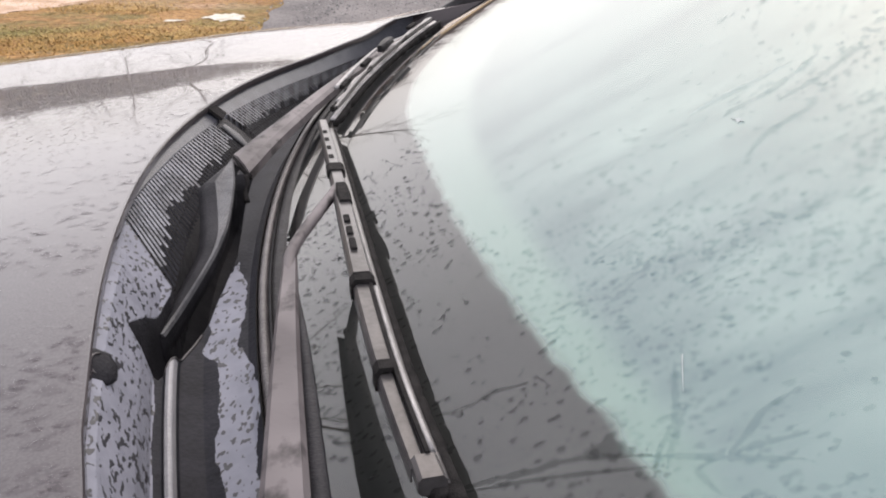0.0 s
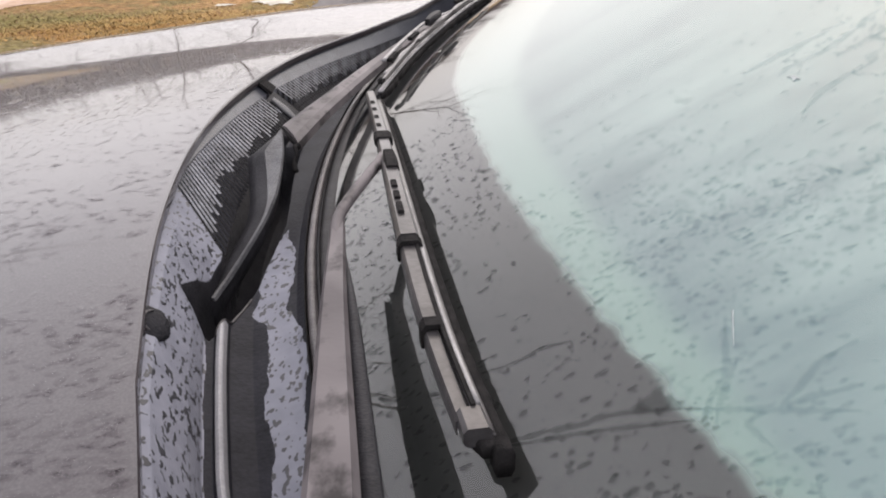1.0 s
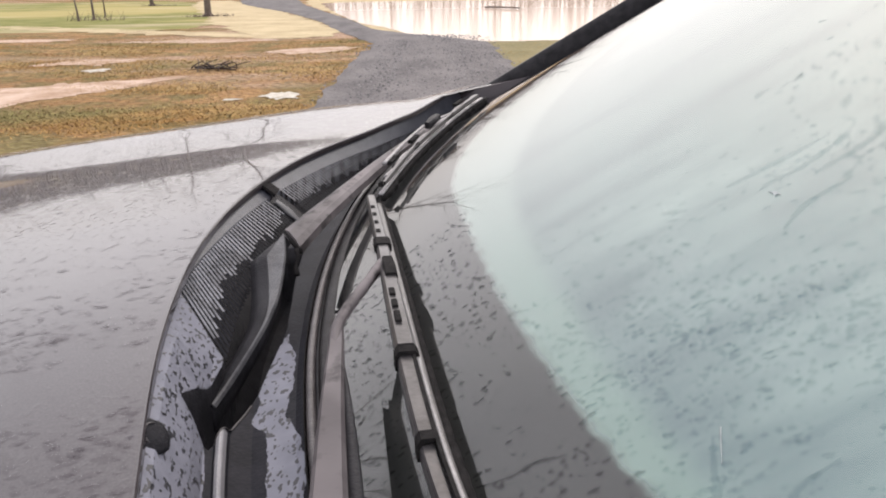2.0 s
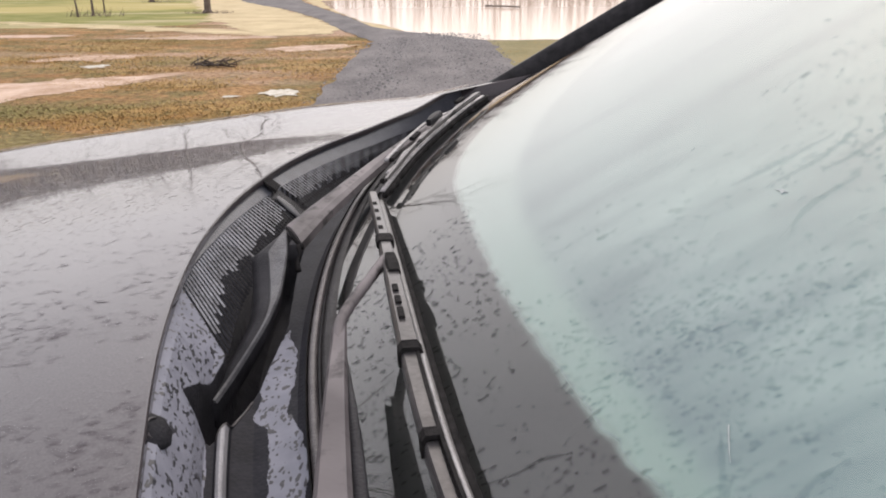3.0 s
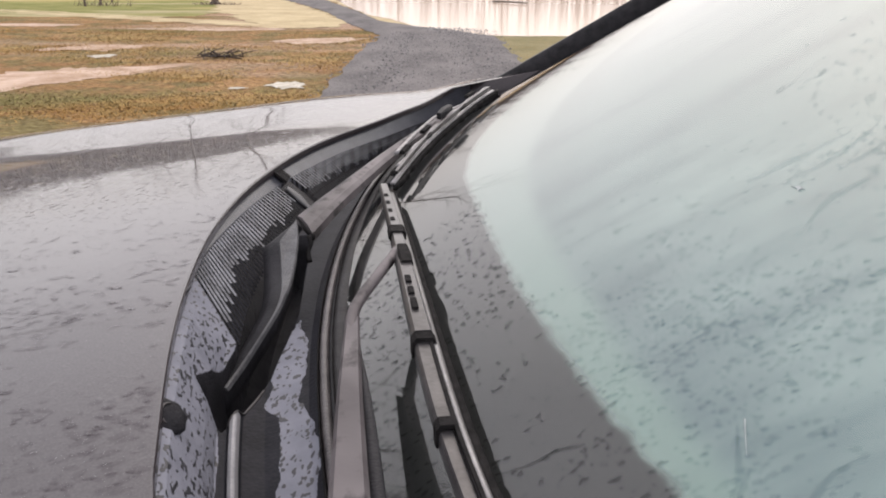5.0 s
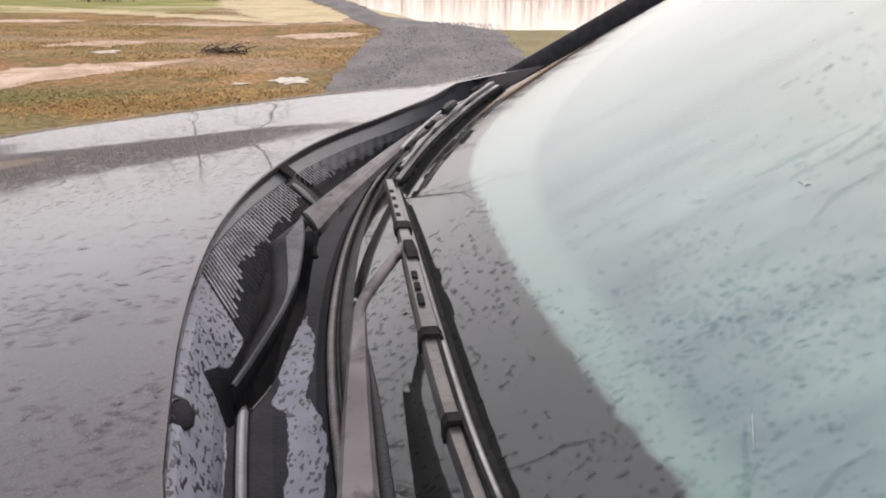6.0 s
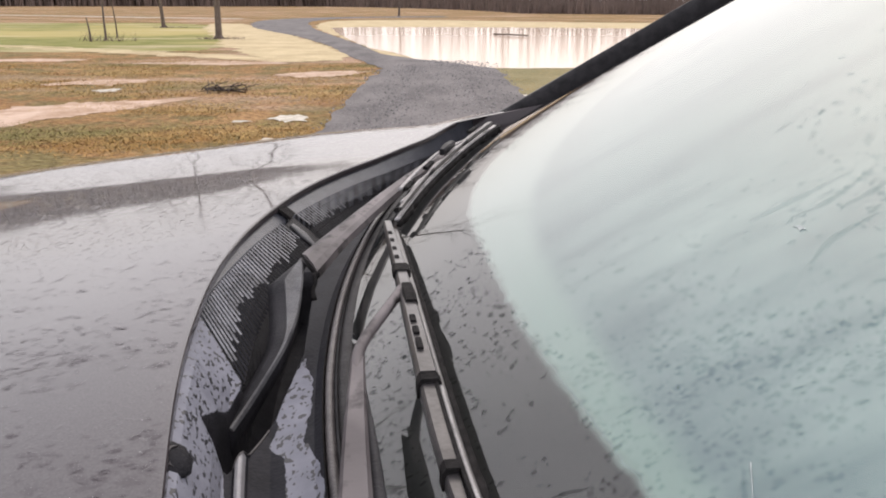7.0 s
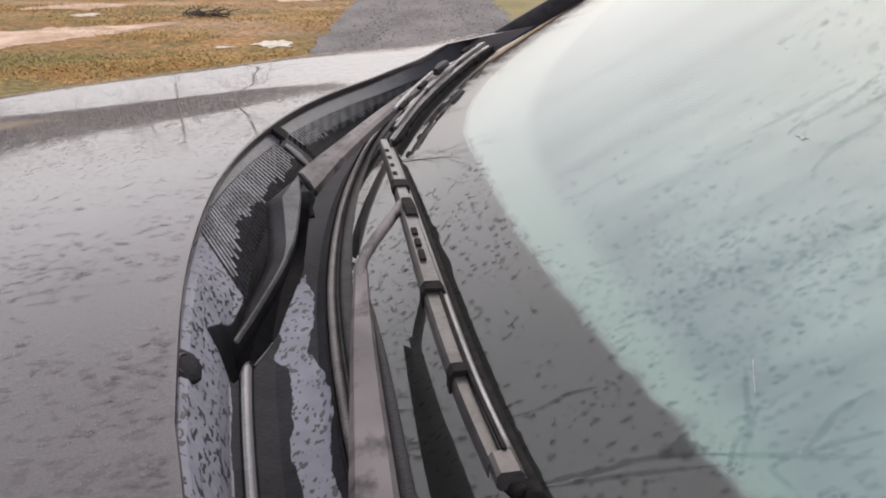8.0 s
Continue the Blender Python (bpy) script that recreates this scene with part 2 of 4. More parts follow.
def field_soil():
    m, n, l, p = shader("dead_grass_and_mud")
    a = spots(n, l, 0.55, 0.38, 0.62, 6, (0.6, 1.0, 1))
    b = spots(n, l, 1.9, 0.42, 0.6, 6, seed=4)
    c = spots(n, l, 0.32, 0.50, 0.64, 6, (0.5, 1.2, 1), seed=9)
    one = mixed(n, l, a, (0.27, 0.142, 0.055), (0.42, 0.255, 0.115))
    two = mixed(n, l, b, one, (0.20, 0.155, 0.062))
    olive = mixed(n, l, spots(n, l, 0.42, 0.55, 0.70, 5, (0.6, 1.0, 1), seed=14), two, (0.215, 0.180, 0.075))
    bare = mixed(n, l, c, olive, (0.48, 0.335, 0.235))
    clod = spots(n, l, 17, 0.36, 0.62, 5, (0.7, 1.0, 1), seed=11)
    grit = mixed(n, l, clod, (0.50, 0.46, 0.42), (1.12, 1.12, 1.12))
    rough = n.new("ShaderNodeMix")
    rough.data_type, rough.blend_type = "RGBA", "MULTIPLY"
    rough.inputs[0].default_value = 1.0
    l.new(bare, rough.inputs[6])
    l.new(grit, rough.inputs[7])
    l.new(rough.outputs[2], p.inputs["Base Color"])
    p.inputs["Roughness"].default_value, p.inputs["Specular IOR Level"].default_value = 0.9, 0.15
    bump(n, l, p, spots(n, l, 9, 0.3, 0.7, 6), 0.9, 0.05)
    return m


def pond_water():
    m, n, l, p = shader("muddy_pond_water")
    p.inputs["Base Color"].default_value = (0.63, 0.485, 0.37, 1)
    p.inputs["Roughness"].default_value, p.inputs["IOR"].default_value = 0.09, 1.09
    bump(n, l, p, spots(n, l, 2.0, 0.2, 0.8, 3, (0.3, 1.0, 1)), 0.05, 0.01)
    return m


def young_grass():
    """Thin new grass: green in patches, straw and bare earth showing through."""
    m, n, l, p = shader("young_green_grass")
    green = mixed(n, l, spots(n, l, 1.4, 0.35, 0.65, 5), (0.155, 0.168, 0.045), (0.245, 0.228, 0.085))
    patchy = mixed(n, l, spots(n, l, 0.11, 0.46, 0.60, 4, (1.0, 1.6, 1), seed=3), green, (0.36, 0.305, 0.125))
    bare = mixed(n, l, spots(n, l, 0.30, 0.54, 0.66, 5, (0.35, 1.5, 1), seed=8), patchy, (0.52, 0.43, 0.29))
    l.new(bare, p.inputs["Base Color"])
    p.inputs["Roughness"].default_value, p.inputs["Specular IOR Level"].default_value = 0.95, 0.1
    bump(n, l, p, spots(n, l, 8, 0.3, 0.7, 4), 0.6, 0.02)
    return m


def tuft_grass():
    """Dead grass blades, in drifts of rust, straw and olive."""
    m, n, l, p = shader("dry_grass_blades")
    rust = mixed(n, l, spots(n, l, 0.9, 0.40, 0.60, 5, (0.6, 1.0, 1), seed=1), (0.35, 0.205, 0.072), (0.46, 0.325, 0.145))
    drift = mixed(n, l, spots(n, l, 0.7, 0.48, 0.62, 5, (0.5, 1.0, 1), seed=6), rust, (0.225, 0.195, 0.078))
    g = n.new("ShaderNodeNewGeometry")
    r = n.new("ShaderNodeValToRGB")
    r.color_ramp.elements[0].color, r.color_ramp.elements[1].color = (0.80, 0.79, 0.76, 1), (1.14, 1.14, 1.14, 1)
    l.new(g.outputs["Random Per Island"], r.inputs["Fac"])
    mul = n.new("ShaderNodeMix")
    mul.data_type, mul.blend_type = "RGBA", "MULTIPLY"
    mul.inputs[0].default_value = 1.0
    l.new(drift, mul.inputs[6])
    l.new(r.outputs["Color"], mul.inputs[7])
    l.new(mul.outputs[2], p.inputs["Base Color"])
    p.inputs["Roughness"].default_value, p.inputs["Specular IOR Level"].default_value = 0.9, 0.1
    return m


SOIL, WATER, GRASS, LAWN = field_soil(), pond_water(), tuft_grass(), young_grass()


# ---- building helpers ----
def meshed(name, verts, faces, material, smooth=True):
    d = bpy.data.meshes.new(name)
    d.from_pydata([tuple(v) for v in verts], [], faces)
    for m in material if isinstance(material, (list, tuple)) else [material]:
        d.materials.append(m)
    if smooth:
        d.polygons.foreach_set("use_smooth", [True] * len(d.polygons))
    d.update()
    return d


def part(name, data, parent=None, label=""):
    ob = new(name, data)
    ob.parent = parent
    return tagged(ob, label)


def from_bm(name, bm, material, smooth=False):
    d = bpy.data.meshes.new(name)
    bmesh.ops.recalc_face_normals(bm, faces=bm.faces)
    bm.to_mesh(d)
    bm.free()
    d.materials.append(material)
    if smooth:
        d.polygons.foreach_set("use_smooth", [True] * len(d.polygons))
    return d


def curve_points(points, count):
    """A smooth line through a few points (Catmull-Rom), count points long."""
    p = [np.array(q, float) for q in points]
    p = [2 * p[0] - p[1], *p, 2 * p[-1] - p[-2]]
    got = []
    for i in range(count):
        s = i / (count - 1) * (len(p) - 3)
        k = min(int(s), len(p) - 4)
        u = s - k
        a, b, c, d = p[k : k + 4]
        got.append(0.5 * (2 * b + (c - a) * u + (2 * a - 5 * b + 4 * c - d) * u * u + (3 * b - a - 3 * c + d) * u**3))
    return got


def ring_mesh(name, rings, material, closed_ends=True, smooth=True):
    """A skin over rings of the same number of points."""
    k = len(rings[0])
    verts = [v for r in rings for v in r]
    faces = [(i * k + j, i * k + (j + 1) % k, (i + 1) * k + (j + 1) % k, (i + 1) * k + j) for i in range(len(rings) - 1) for j in range(k)]
    if closed_ends:
        faces += [tuple(range(k))[::-1], tuple(range((len(rings) - 1) * k, len(rings) * k))]
    return meshed(name, verts, faces, material, smooth)


def bar(name, line, sizes, material, section=None, smooth=True, twist=(0, 0, 1)):
    """A bar along a line; sizes: (width, height) at each end or one for all; section: outline in half widths, by default a rounded box."""
    section = section or [(-1, -0.55), (-0.7, -1), (0.7, -1), (1, -0.55), (1, 0.55), (0.7, 1), (-0.7, 1), (-1, 0.55)]
    rings = []
    for i, q in enumerate(line):
        a, b = line[max(i - 1, 0)], line[min(i + 1, len(line) - 1)]
        way = Vector(np.array(b) - np.array(a)).normalized()
        side = way.cross(Vector(twist)).normalized()
        up = side.cross(way)
        s = i / (len(line) - 1)
        at = s * (len(sizes) - 1)
        k = min(int(at), len(sizes) - 2) if len(sizes) > 1 else 0
        w, h = (np.array(sizes[k]) * (1 - (at - k)) + np.array(sizes[min(k + 1, len(sizes) - 1)]) * (at - k)) / 2
        rings.append([Vector(q) + side * x * w + up * y * h for x, y in section])
    return ring_mesh(name, rings, material, smooth=smooth)


ROUND = [(math.cos(a * math.pi / 4), math.sin(a * math.pi / 4)) for a in range(8)]


def grid(name, f, nu, nv, material, pick=None, smooth=True):
    """A sheet of nu by nv cells, each corner from f(u, v); pick gives a cell's material, or None to leave it out."""
    verts = [f(i / nu, j / nv) for i in range(nu + 1) for j in range(nv + 1)]
    faces, index = [], []
    for i in range(nu):
        for j in range(nv):
            m = pick((i + 0.5) / nu, (j + 0.5) / nv) if pick else 0
            if m is not None:
                a = i * (nv + 1) + j
                faces.append((a, a + nv + 1, a + nv + 2, a + 1))
                index.append(m)
    d = meshed(name, verts, faces, material, smooth)
    d.polygons.foreach_set("material_index", index)
    return d


def thick(ob, depth):
    s = ob.modifiers.new("thickness", "SOLIDIFY")
    s.thickness, s.offset = depth, -1
    return ob


# ---- the ground and what lies on it ----
def ground_sheet():
    n = 70
    pos = [math.copysign(abs(t) ** 2.2, t) for t in np.linspace(-1, 1, n + 1)]
    verts = [(2000 * x, 20 + 2000 * y, 0) for x in pos for y in pos]
    faces = [(i * (n + 1) + j, (i + 1) * (n + 1) + j, (i + 1) * (n + 1) + j + 1, i * (n + 1) + j + 1) for i in range(n) for j in range(n)]
    return tagged(new("ground", meshed("ground", verts, faces, SOIL)), "muddy field of dead brown grass with bare wet patches", "ground", kind="structure")


ground_sheet()


def blot(name, outline, z, material, label, category, ragged=0.12, step=200, kind="structure", bulge=0.0, often=0.9):
    """A flat patch with a ragged edge, in rings from its middle."""
    line = curve_points([(*p, z) for p in outline + outline[:1]], step + 1)[:-1]
    mid = sum(line) / len(line)
    rings = 14
    verts = [tuple(mid + (0, 0, bulge))]
    for r in range(1, rings + 1):
        for i, p in enumerate(line):
            s = r / rings
            q = mid + (p - mid) * s
            if r == rings:
                w = noise.noise((p[0] * often, p[1] * often, 3.0)) + 0.6 * noise.noise((p[0] * often * 3.4, p[1] * often * 3.4, 7.0))
                q = mid + (p - mid) * (1 + ragged * w)
            q[2] = z + bulge * (1 - s**4)
            verts.append(tuple(q))
    faces = [(0, 1 + i, 1 + (i + 1) % step) for i in range(step)]
    for r in range(rings - 1):
        a = 1 + r * step
        faces += [(a + i, a + step + i, a + step + (i + 1) % step, a + (i + 1) % step) for i in range(step)]
    return tagged(new(name, meshed(name, verts, faces, material)), label, category, kind=kind)


def strip(name, line, widths, z, material, label, category, crown=0.03, ragged=0.1, count=160):
    """A band along a line on the ground, a little higher in its middle."""
    pts = curve_points([(*p, 0) for p in line], count)
    verts, across = [], 12
    for i, p in enumerate(pts):
        a, b = pts[max(i - 1, 0)], pts[min(i + 1, count - 1)]
        way = (b - a) / np.linalg.norm(b - a)
        side = np.array([way[1], -way[0], 0])
        w = np.interp(i / (count - 1), np.linspace(0, 1, len(widths)), widths) / 2
        for k in range(across + 1):
            s = 2 * k / across - 1
            edge = 1 + ragged * noise.noise((p[0] * 1.7 + 5 * s, p[1] * 1.7, 1.0)) if k in (0, across) else 1
            q = p + side * s * w * edge
            rut = -0.012 * math.exp(-((abs(s) - 0.55) / 0.18) ** 2)
            verts.append((q[0], q[1], z + crown * (1 - s * s) + rut))
    faces = [(i * (across + 1) + k, i * (across + 1) + k + 1, (i + 1) * (across + 1) + k + 1, (i + 1) * (across + 1) + k) for i in range(count - 1) for k in range(across)]
    return tagged(new(name, meshed(name, verts, faces, material)), label, category, kind="structure")


blot("lawn", [(-60, 24), (-30, 22.6), (-16, 22.2), (-9, 21.6), (-6.2, 23), (-6.6, 30), (-9.5, 38), (-13, 47), (-22, 50), (-60, 46)], 0.003, LAWN, "patch of young green grass beyond the muddy field", "grass", 0.03)
strip("straw_mulch", [(-2.5, 18.4), (-3.4, 20.8), (-4.9, 25), (-6.6, 31), (-9.4, 40), (-12.2, 49)], [0.8, 2.4, 2.9, 2.9, 3.0, 1.6], 0.010, STRAW, "pale straw mulch spread along the gravel track", "straw", 0.006, 0.30)
strip("straw_strip", [(-40, 30), (-20, 26), (-12.8, 24.5), (-9.4, 22.4), (-6.65, 20.8), (-4.3, 19.5), (-2.6, 18.6)], [1.6, 1.3, 1.0, 1.0, 1.3, 1.2], 0.007, STRAW, "thin line of pale straw along the edge of the lawn", "straw", 0.004, 0.6)
blot("pond_bank", [(-1.3, 20.3), (0.1, 16.9), (4, 16.2), (12, 17), (24, 22), (26, 40), (18, 50), (8, 54), (0, 59), (-6.6, 57), (-6.6, 46), (-4.6, 35), (-2.7, 27)], 0.005, STRAW, "straw-covered bank round the pond", "bank", 0.02)
blot("pond", [(-0.95, 20.6), (0.0, 17.3), (0.9, 16.6), (3, 16.6), (12, 18), (22, 24), (24, 34), (16, 39), (7, 42), (0.4, 43), (-4.8, 42.2), (-4.6, 37.5), (-2.35, 25.4)], 0.012, WATER, "muddy brown pond mirroring bare trees", "pond", 0.012)
blot("near_bank", [(0.9, 13.2), (1.3, 11), (3.5, 10.5), (9, 11), (16, 15), (12, 17.3), (4, 16.5), (1.1, 16.4)], 0.008, VERGE, "olive grass verge between track and pond", "grass", 0.03)
ROAD = [(0.0, -30), (-0.02, -8), (-0.02, 4), (-0.02, 9), (-0.06, 14), (-0.08, 16.2), (-1.2, 19.0), (-1.9, 21), (-2.85, 25.2), (-4.55, 31.5), (-8, 43.5), (-9.9, 57), (-7.5, 67), (0, 72)]
strip("gravel_track", ROAD, [2.4, 2.4, 2.4, 2.4, 2.3, 2.2, 1.25, 0.85, 0.95, 1.3, 2.9, 3.6, 3.2, 2.8], 0.012, GRAVEL, "grey gravel track winding past the pond", "road", 0.05, 0.12, 260)
for o in ([(-5.6, 8.6), (-5.2, 10.1), (-4.2, 10.9), (-3.5, 11.0), (-3.7, 10.2), (-4.2, 9.3), (-4.8, 8.3)], [(-3.0, 15.0), (-2.2, 15.7), (-1.5, 15.6), (-1.7, 14.8), (-2.4, 14.5)], [(-10.5, 18.2), (-9.4, 19.0), (-7.9, 18.9), (-8.4, 18.2)], [(-6.2, 13.1), (-5.6, 13.9), (-4.7, 13.8), (-5.2, 13.1)], [(-6.4, 17.6), (-5.0, 18.4), (-3.3, 17.9), (-4.4, 17.3)]):
    tagged(blot("bare_soil", o, 0.004, DIRT, "bare pinkish mud patch in the dead grass", "soil", 0.5, 120, "stuff", 0.004, 2.6), group="bare patches in the field")
strip("far_sand_line", [(-90, 92), (-40, 76), (-22, 66), (-14, 62)], [2.2, 1.6, 1.4, 1.0], 0.02, SAND, "pale sandy line across the far field", "sand", 0.02, 0.4)
for n, (x, y, rx, ry) in enumerate(((-1.66, 9.25, 0.20, 0.26), (-2.15, 9.0, 0.10, 0.07), (-1.62, 7.75, 0.07, 0.09), (1.17, 11.6, 0.12, 0.14), (-4.8, 12.2, 0.16, 0.2))):
    o = [(x + rx * math.cos(a) * (1 + 0.25 * math.sin(3 * a + n)), y + ry * math.sin(a)) for a in np.linspace(0, 2 * math.pi, 9)[:-1]]
    tagged(blot("sand_patch", o, 0.008, SAND, "small pale patch of wet sand in the dead grass", "sand", 0.9, 120, "stuff", 0.003, 7.0), group="pale patches in the field")


def tufts():
    rng = random.Random(4)
    verts, faces = [], []
    while len(faces) < 75000:
        y = 4.5 + 14 * rng.random() ** 1.2
        x = rng.uniform(-0.62 * y - 1.5, 0.30 * y)
        thin = noise.noise((x * 0.45, y * 0.8, 2)) + 0.5 * noise.noise((x * 2.1, y * 2.6, 6))
        if abs(x + 0.05) < 1.2 or thin < -0.12 + 0.45 * rng.random() or (x > 0.9 and y > 16.5):
            continue
        for _ in range(9):
            a, h, w = rng.uniform(0, 6.28), rng.uniform(0.006, 0.022), rng.uniform(0.004, 0.009)
            bx, by = x + rng.gauss(0, 0.15), y + rng.gauss(0, 0.15)
            lean = rng.uniform(0.02, 0.07)
            k = len(verts)
            verts += [(bx - w * math.sin(a), by + w * math.cos(a), 0), (bx + w * math.sin(a), by - w * math.cos(a), 0), (bx + lean * math.cos(a), by + lean * math.sin(a), h)]
            faces.append((k, k + 1, k + 2))
    tagged(new("dead_grass", meshed("dead_grass", verts, faces, GRASS, False)), "short tufts of orange and olive dead grass on the field", "grass", kind="stuff")


tufts()


def stones():
    rng = random.Random(9)
    verts, faces = [], []
    for _ in range(9000):
        y = 5.5 + 12.5 * rng.random() ** 1.2
        x = rng.gauss(-0.05, 0.62)
        if abs(x + 0.05) > 1.25:
            continue
        r = 0.006 + 0.016 * rng.random() ** 2
        z = 0.012 + 0.05 * (1 - min(1, (x / 1.2) ** 2)) - 0.006
        k = len(verts)
        for a in range(4):
            t = a * math.pi / 2 + rng.uniform(-0.4, 0.4)
            verts.append((x + r * rng.uniform(0.7, 1.3) * math.cos(t), y + r * rng.uniform(0.7, 1.3) * math.sin(t), z))
        verts.append((x, y, z + r * rng.uniform(0.6, 1.1)))
        faces += [(k + a, k + (a + 1) % 4, k + 4) for a in range(4)]
    m, n, l, p = shader("loose_stones")
    g = n.new("ShaderNodeNewGeometry")
    tone = n.new("ShaderNodeValToRGB")
    tone.color_ramp.elements[0].color, tone.color_ramp.elements[1].color = (0.055, 0.052, 0.053, 1), (0.24, 0.225, 0.22, 1)
    l.new(g.outputs["Random Per Island"], tone.inputs["Fac"])
    l.new(tone.outputs["Color"], p.inputs["Base Color"])
    tagged(new("loose_gravel", meshed("loose_gravel", verts, faces, m, False)), "loose grey stones strewn over the gravel track", "gravel", kind="stuff")


stones()


def tree_mesh(name, seed, height, radius, depth, spread=0.55, clear=0.3):
    """A bare tree: a tapered trunk whose limbs fork into twigs."""
    rng = random.Random(seed)
    wood = {True: ([], []), False: ([], [])}

    def tube(a, b, ra, rb, k, stem=False):
        verts, faces = wood[stem]
        way = (b - a).normalized()
        side = way.orthogonal().normalized()
        up = way.cross(side)
        s = len(verts)
        for p, r in ((a, ra), (b, rb)):
            verts.extend(tuple(p + (side * math.cos(t * 2 * math.pi / k) + up * math.sin(t * 2 * math.pi / k)) * r) for t in range(k))
        faces.extend((s + t, s + (t + 1) % k, s + k + (t + 1) % k, s + k + t) for t in range(k))

    def grow(a, way, length, r, level):
        steps = 5 if level == 0 else 3
        for i in range(steps):
            way = (way + Vector((rng.gauss(0, 1), rng.gauss(0, 1), rng.gauss(0, 0.6))) * (0.05 if level == 0 else 0.16)).normalized()
            b = a + way * length / steps
            r2 = r * (0.76 if level == 0 else 0.78)
            tube(a, b, r, r2, 8 if level == 0 else 5 if level == 1 else 3, level == 0)
            if level < depth and (level > 0 or (i + 1) / steps > clear):
                for _ in range(2 if level else 3):
                    out_way = (way * rng.uniform(0.4, 0.9) + Vector((rng.gauss(0, spread), rng.gauss(0, spread), rng.uniform(-0.1, 0.5)))).normalized()
                    grow(b, out_way, length * rng.uniform(0.34, 0.55) * (0.8 if level == 0 else 1), r2 * rng.uniform(0.35, 0.55), level + 1)
            a, r = b, r2

    for k in range(5):
        t = k * 1.257 + 0.3
        tube(Vector((0, 0, radius * 1.2)), Vector((math.cos(t) * radius * 2, math.sin(t) * radius * 2, -0.05)), radius * 0.6, radius * 0.3, 5, True)
    grow(Vector((0, 0, -0.05)), Vector((0, 0, 1)), height, radius, 0)
    return meshed(name + "_trunk", *wood[True], BARK), meshed(name + "_crown", *wood[False], BARK)


def stand_tree(data, x, y, turn, size, label, group):
    t = tagged(new("bare_tree"), label, "tree", group)
    part("trunk", data[0], t)
    part("crown", data[1], t)
    t.matrix_world = pose(x, y, 0, 0, 0, turn) @ Matrix.Scale(size, 4)
    return t


NEAR_TREE = tree_mesh("bare_tree", 3, 6.4, 0.12, 3, 0.5, 0.45)
SLIM_TREE = tree_mesh("slim_tree", 8, 3.4, 0.045, 3, 0.45, 0.5)
WIDE_TREE = tree_mesh("wide_tree", 17, 9.5, 0.15, 4, 0.8, 0.45)
for data, x, y, turn, size, label in (
    (NEAR_TREE, -7.55, 29.3, 10, 1.0, "tall bare tree with a grey trunk on the lawn"),
    (NEAR_TREE, -13.3, 41.5, 130, 0.9, "tall bare tree standing on young grass"),
    (SLIM_TREE, -11.0, 28.3, 40, 1.0, "slim bare sapling on the lawn"),
    (SLIM_TREE, -11.45, 30.5, 200, 0.7, "thin pale sapling on the lawn"),
    (NEAR_TREE, -3.5, 72, 250, 0.9, "bare tree behind the pond"),
    (WIDE_TREE, -12.9, 16.4, 60, 1.0, "spreading bare tree beside the muddy field"),
):
    stand_tree(data, x, y, turn, size, label, "trees on the lawn")


def stump():
    line = curve_points([(0, 0, -0.05), (-0.02, 0.0, 0.35), (-0.08, 0.02, 0.75)], 8)
    ob = tagged(new("broken_sapling", bar("broken_sapling", line, [(0.09, 0.09), (0.03, 0.03)], BARK, ROUND)), "short broken sapling stub on the lawn", "tree stump")
    ob.location = (-11.06, 27.2, 0)


stump()


def brush(name, x, y, rx, ry, count, high, label):
    """A thicket of thin bare stems."""
    rng = random.Random(int(abs(x * 10)))
    verts, faces = [], []
    for _ in range(count):
        a, s = rng.uniform(0, 6.28), math.sqrt(rng.random())
        p = Vector((x + rx * s * math.cos(a), y + ry * s * math.sin(a), -0.02))
        q = p + Vector((rng.gauss(0, 0.35), rng.gauss(0, 0.35), rng.uniform(0.4, 1))) * high
        w = 0.006 + 0.004 * high
        k = len(verts)
        verts += [p + Vector((w, 0, 0)), p + Vector((-w, w, 0)), p + Vector((-w, -w, 0)), q]
        faces += [(k, k + 1, k + 3), (k + 1, k + 2, k + 3), (k + 2, k, k + 3)]
    return tagged(new(name, meshed(name, verts, faces, TWIG, False)), label, "brush", kind="stuff")


brush("low_brush", -10.7, 27.6, 1.0, 0.3, 55, 0.4, "dry stems round the saplings")
brush("tree_foot_litter", -7.55, 29.2, 0.9, 0.4, 160, 0.16, "dead leaves and sticks round the tree foot")
brush("tree_foot_litter", -13.0, 41.5, 0.9, 0.4, 120, 0.16, "dead leaves and sticks round the tree foot")


def fallen_branch():
    rng = random.Random(12)
    root = tagged(new("fallen_branch", bar("fallen_branch", curve_points([(-0.26, 0.1, 0.05), (-0.08, 0, 0.04), (0.14, -0.08, 0.045), (0.36, -0.1, 0.02)], 14), [(0.036, 0.036), (0.02, 0.02)], ROT, ROUND)), "dark rotten branch lying in the dead grass", "branch")
    for k in range(34):
        x = rng.gauss(0.03, 0.16)
        e = Vector((x + rng.uniform(-0.22, 0.22), rng.uniform(-0.45, 0.45), rng.uniform(0.0, 0.17)))
        mid = (e + Vector((x, -0.1 * x, 0.05))) / 2 + Vector((rng.gauss(0, 0.03), rng.gauss(0, 0.03), 0.01))
        part("twig", bar("twig", curve_points([(x, -0.1 * x, 0.04), mid, e], 7), [(0.017, 0.02), (0.007, 0.007)], ROT, ROUND), root)
    root.location = (-3.12, 12.05, -0.01)


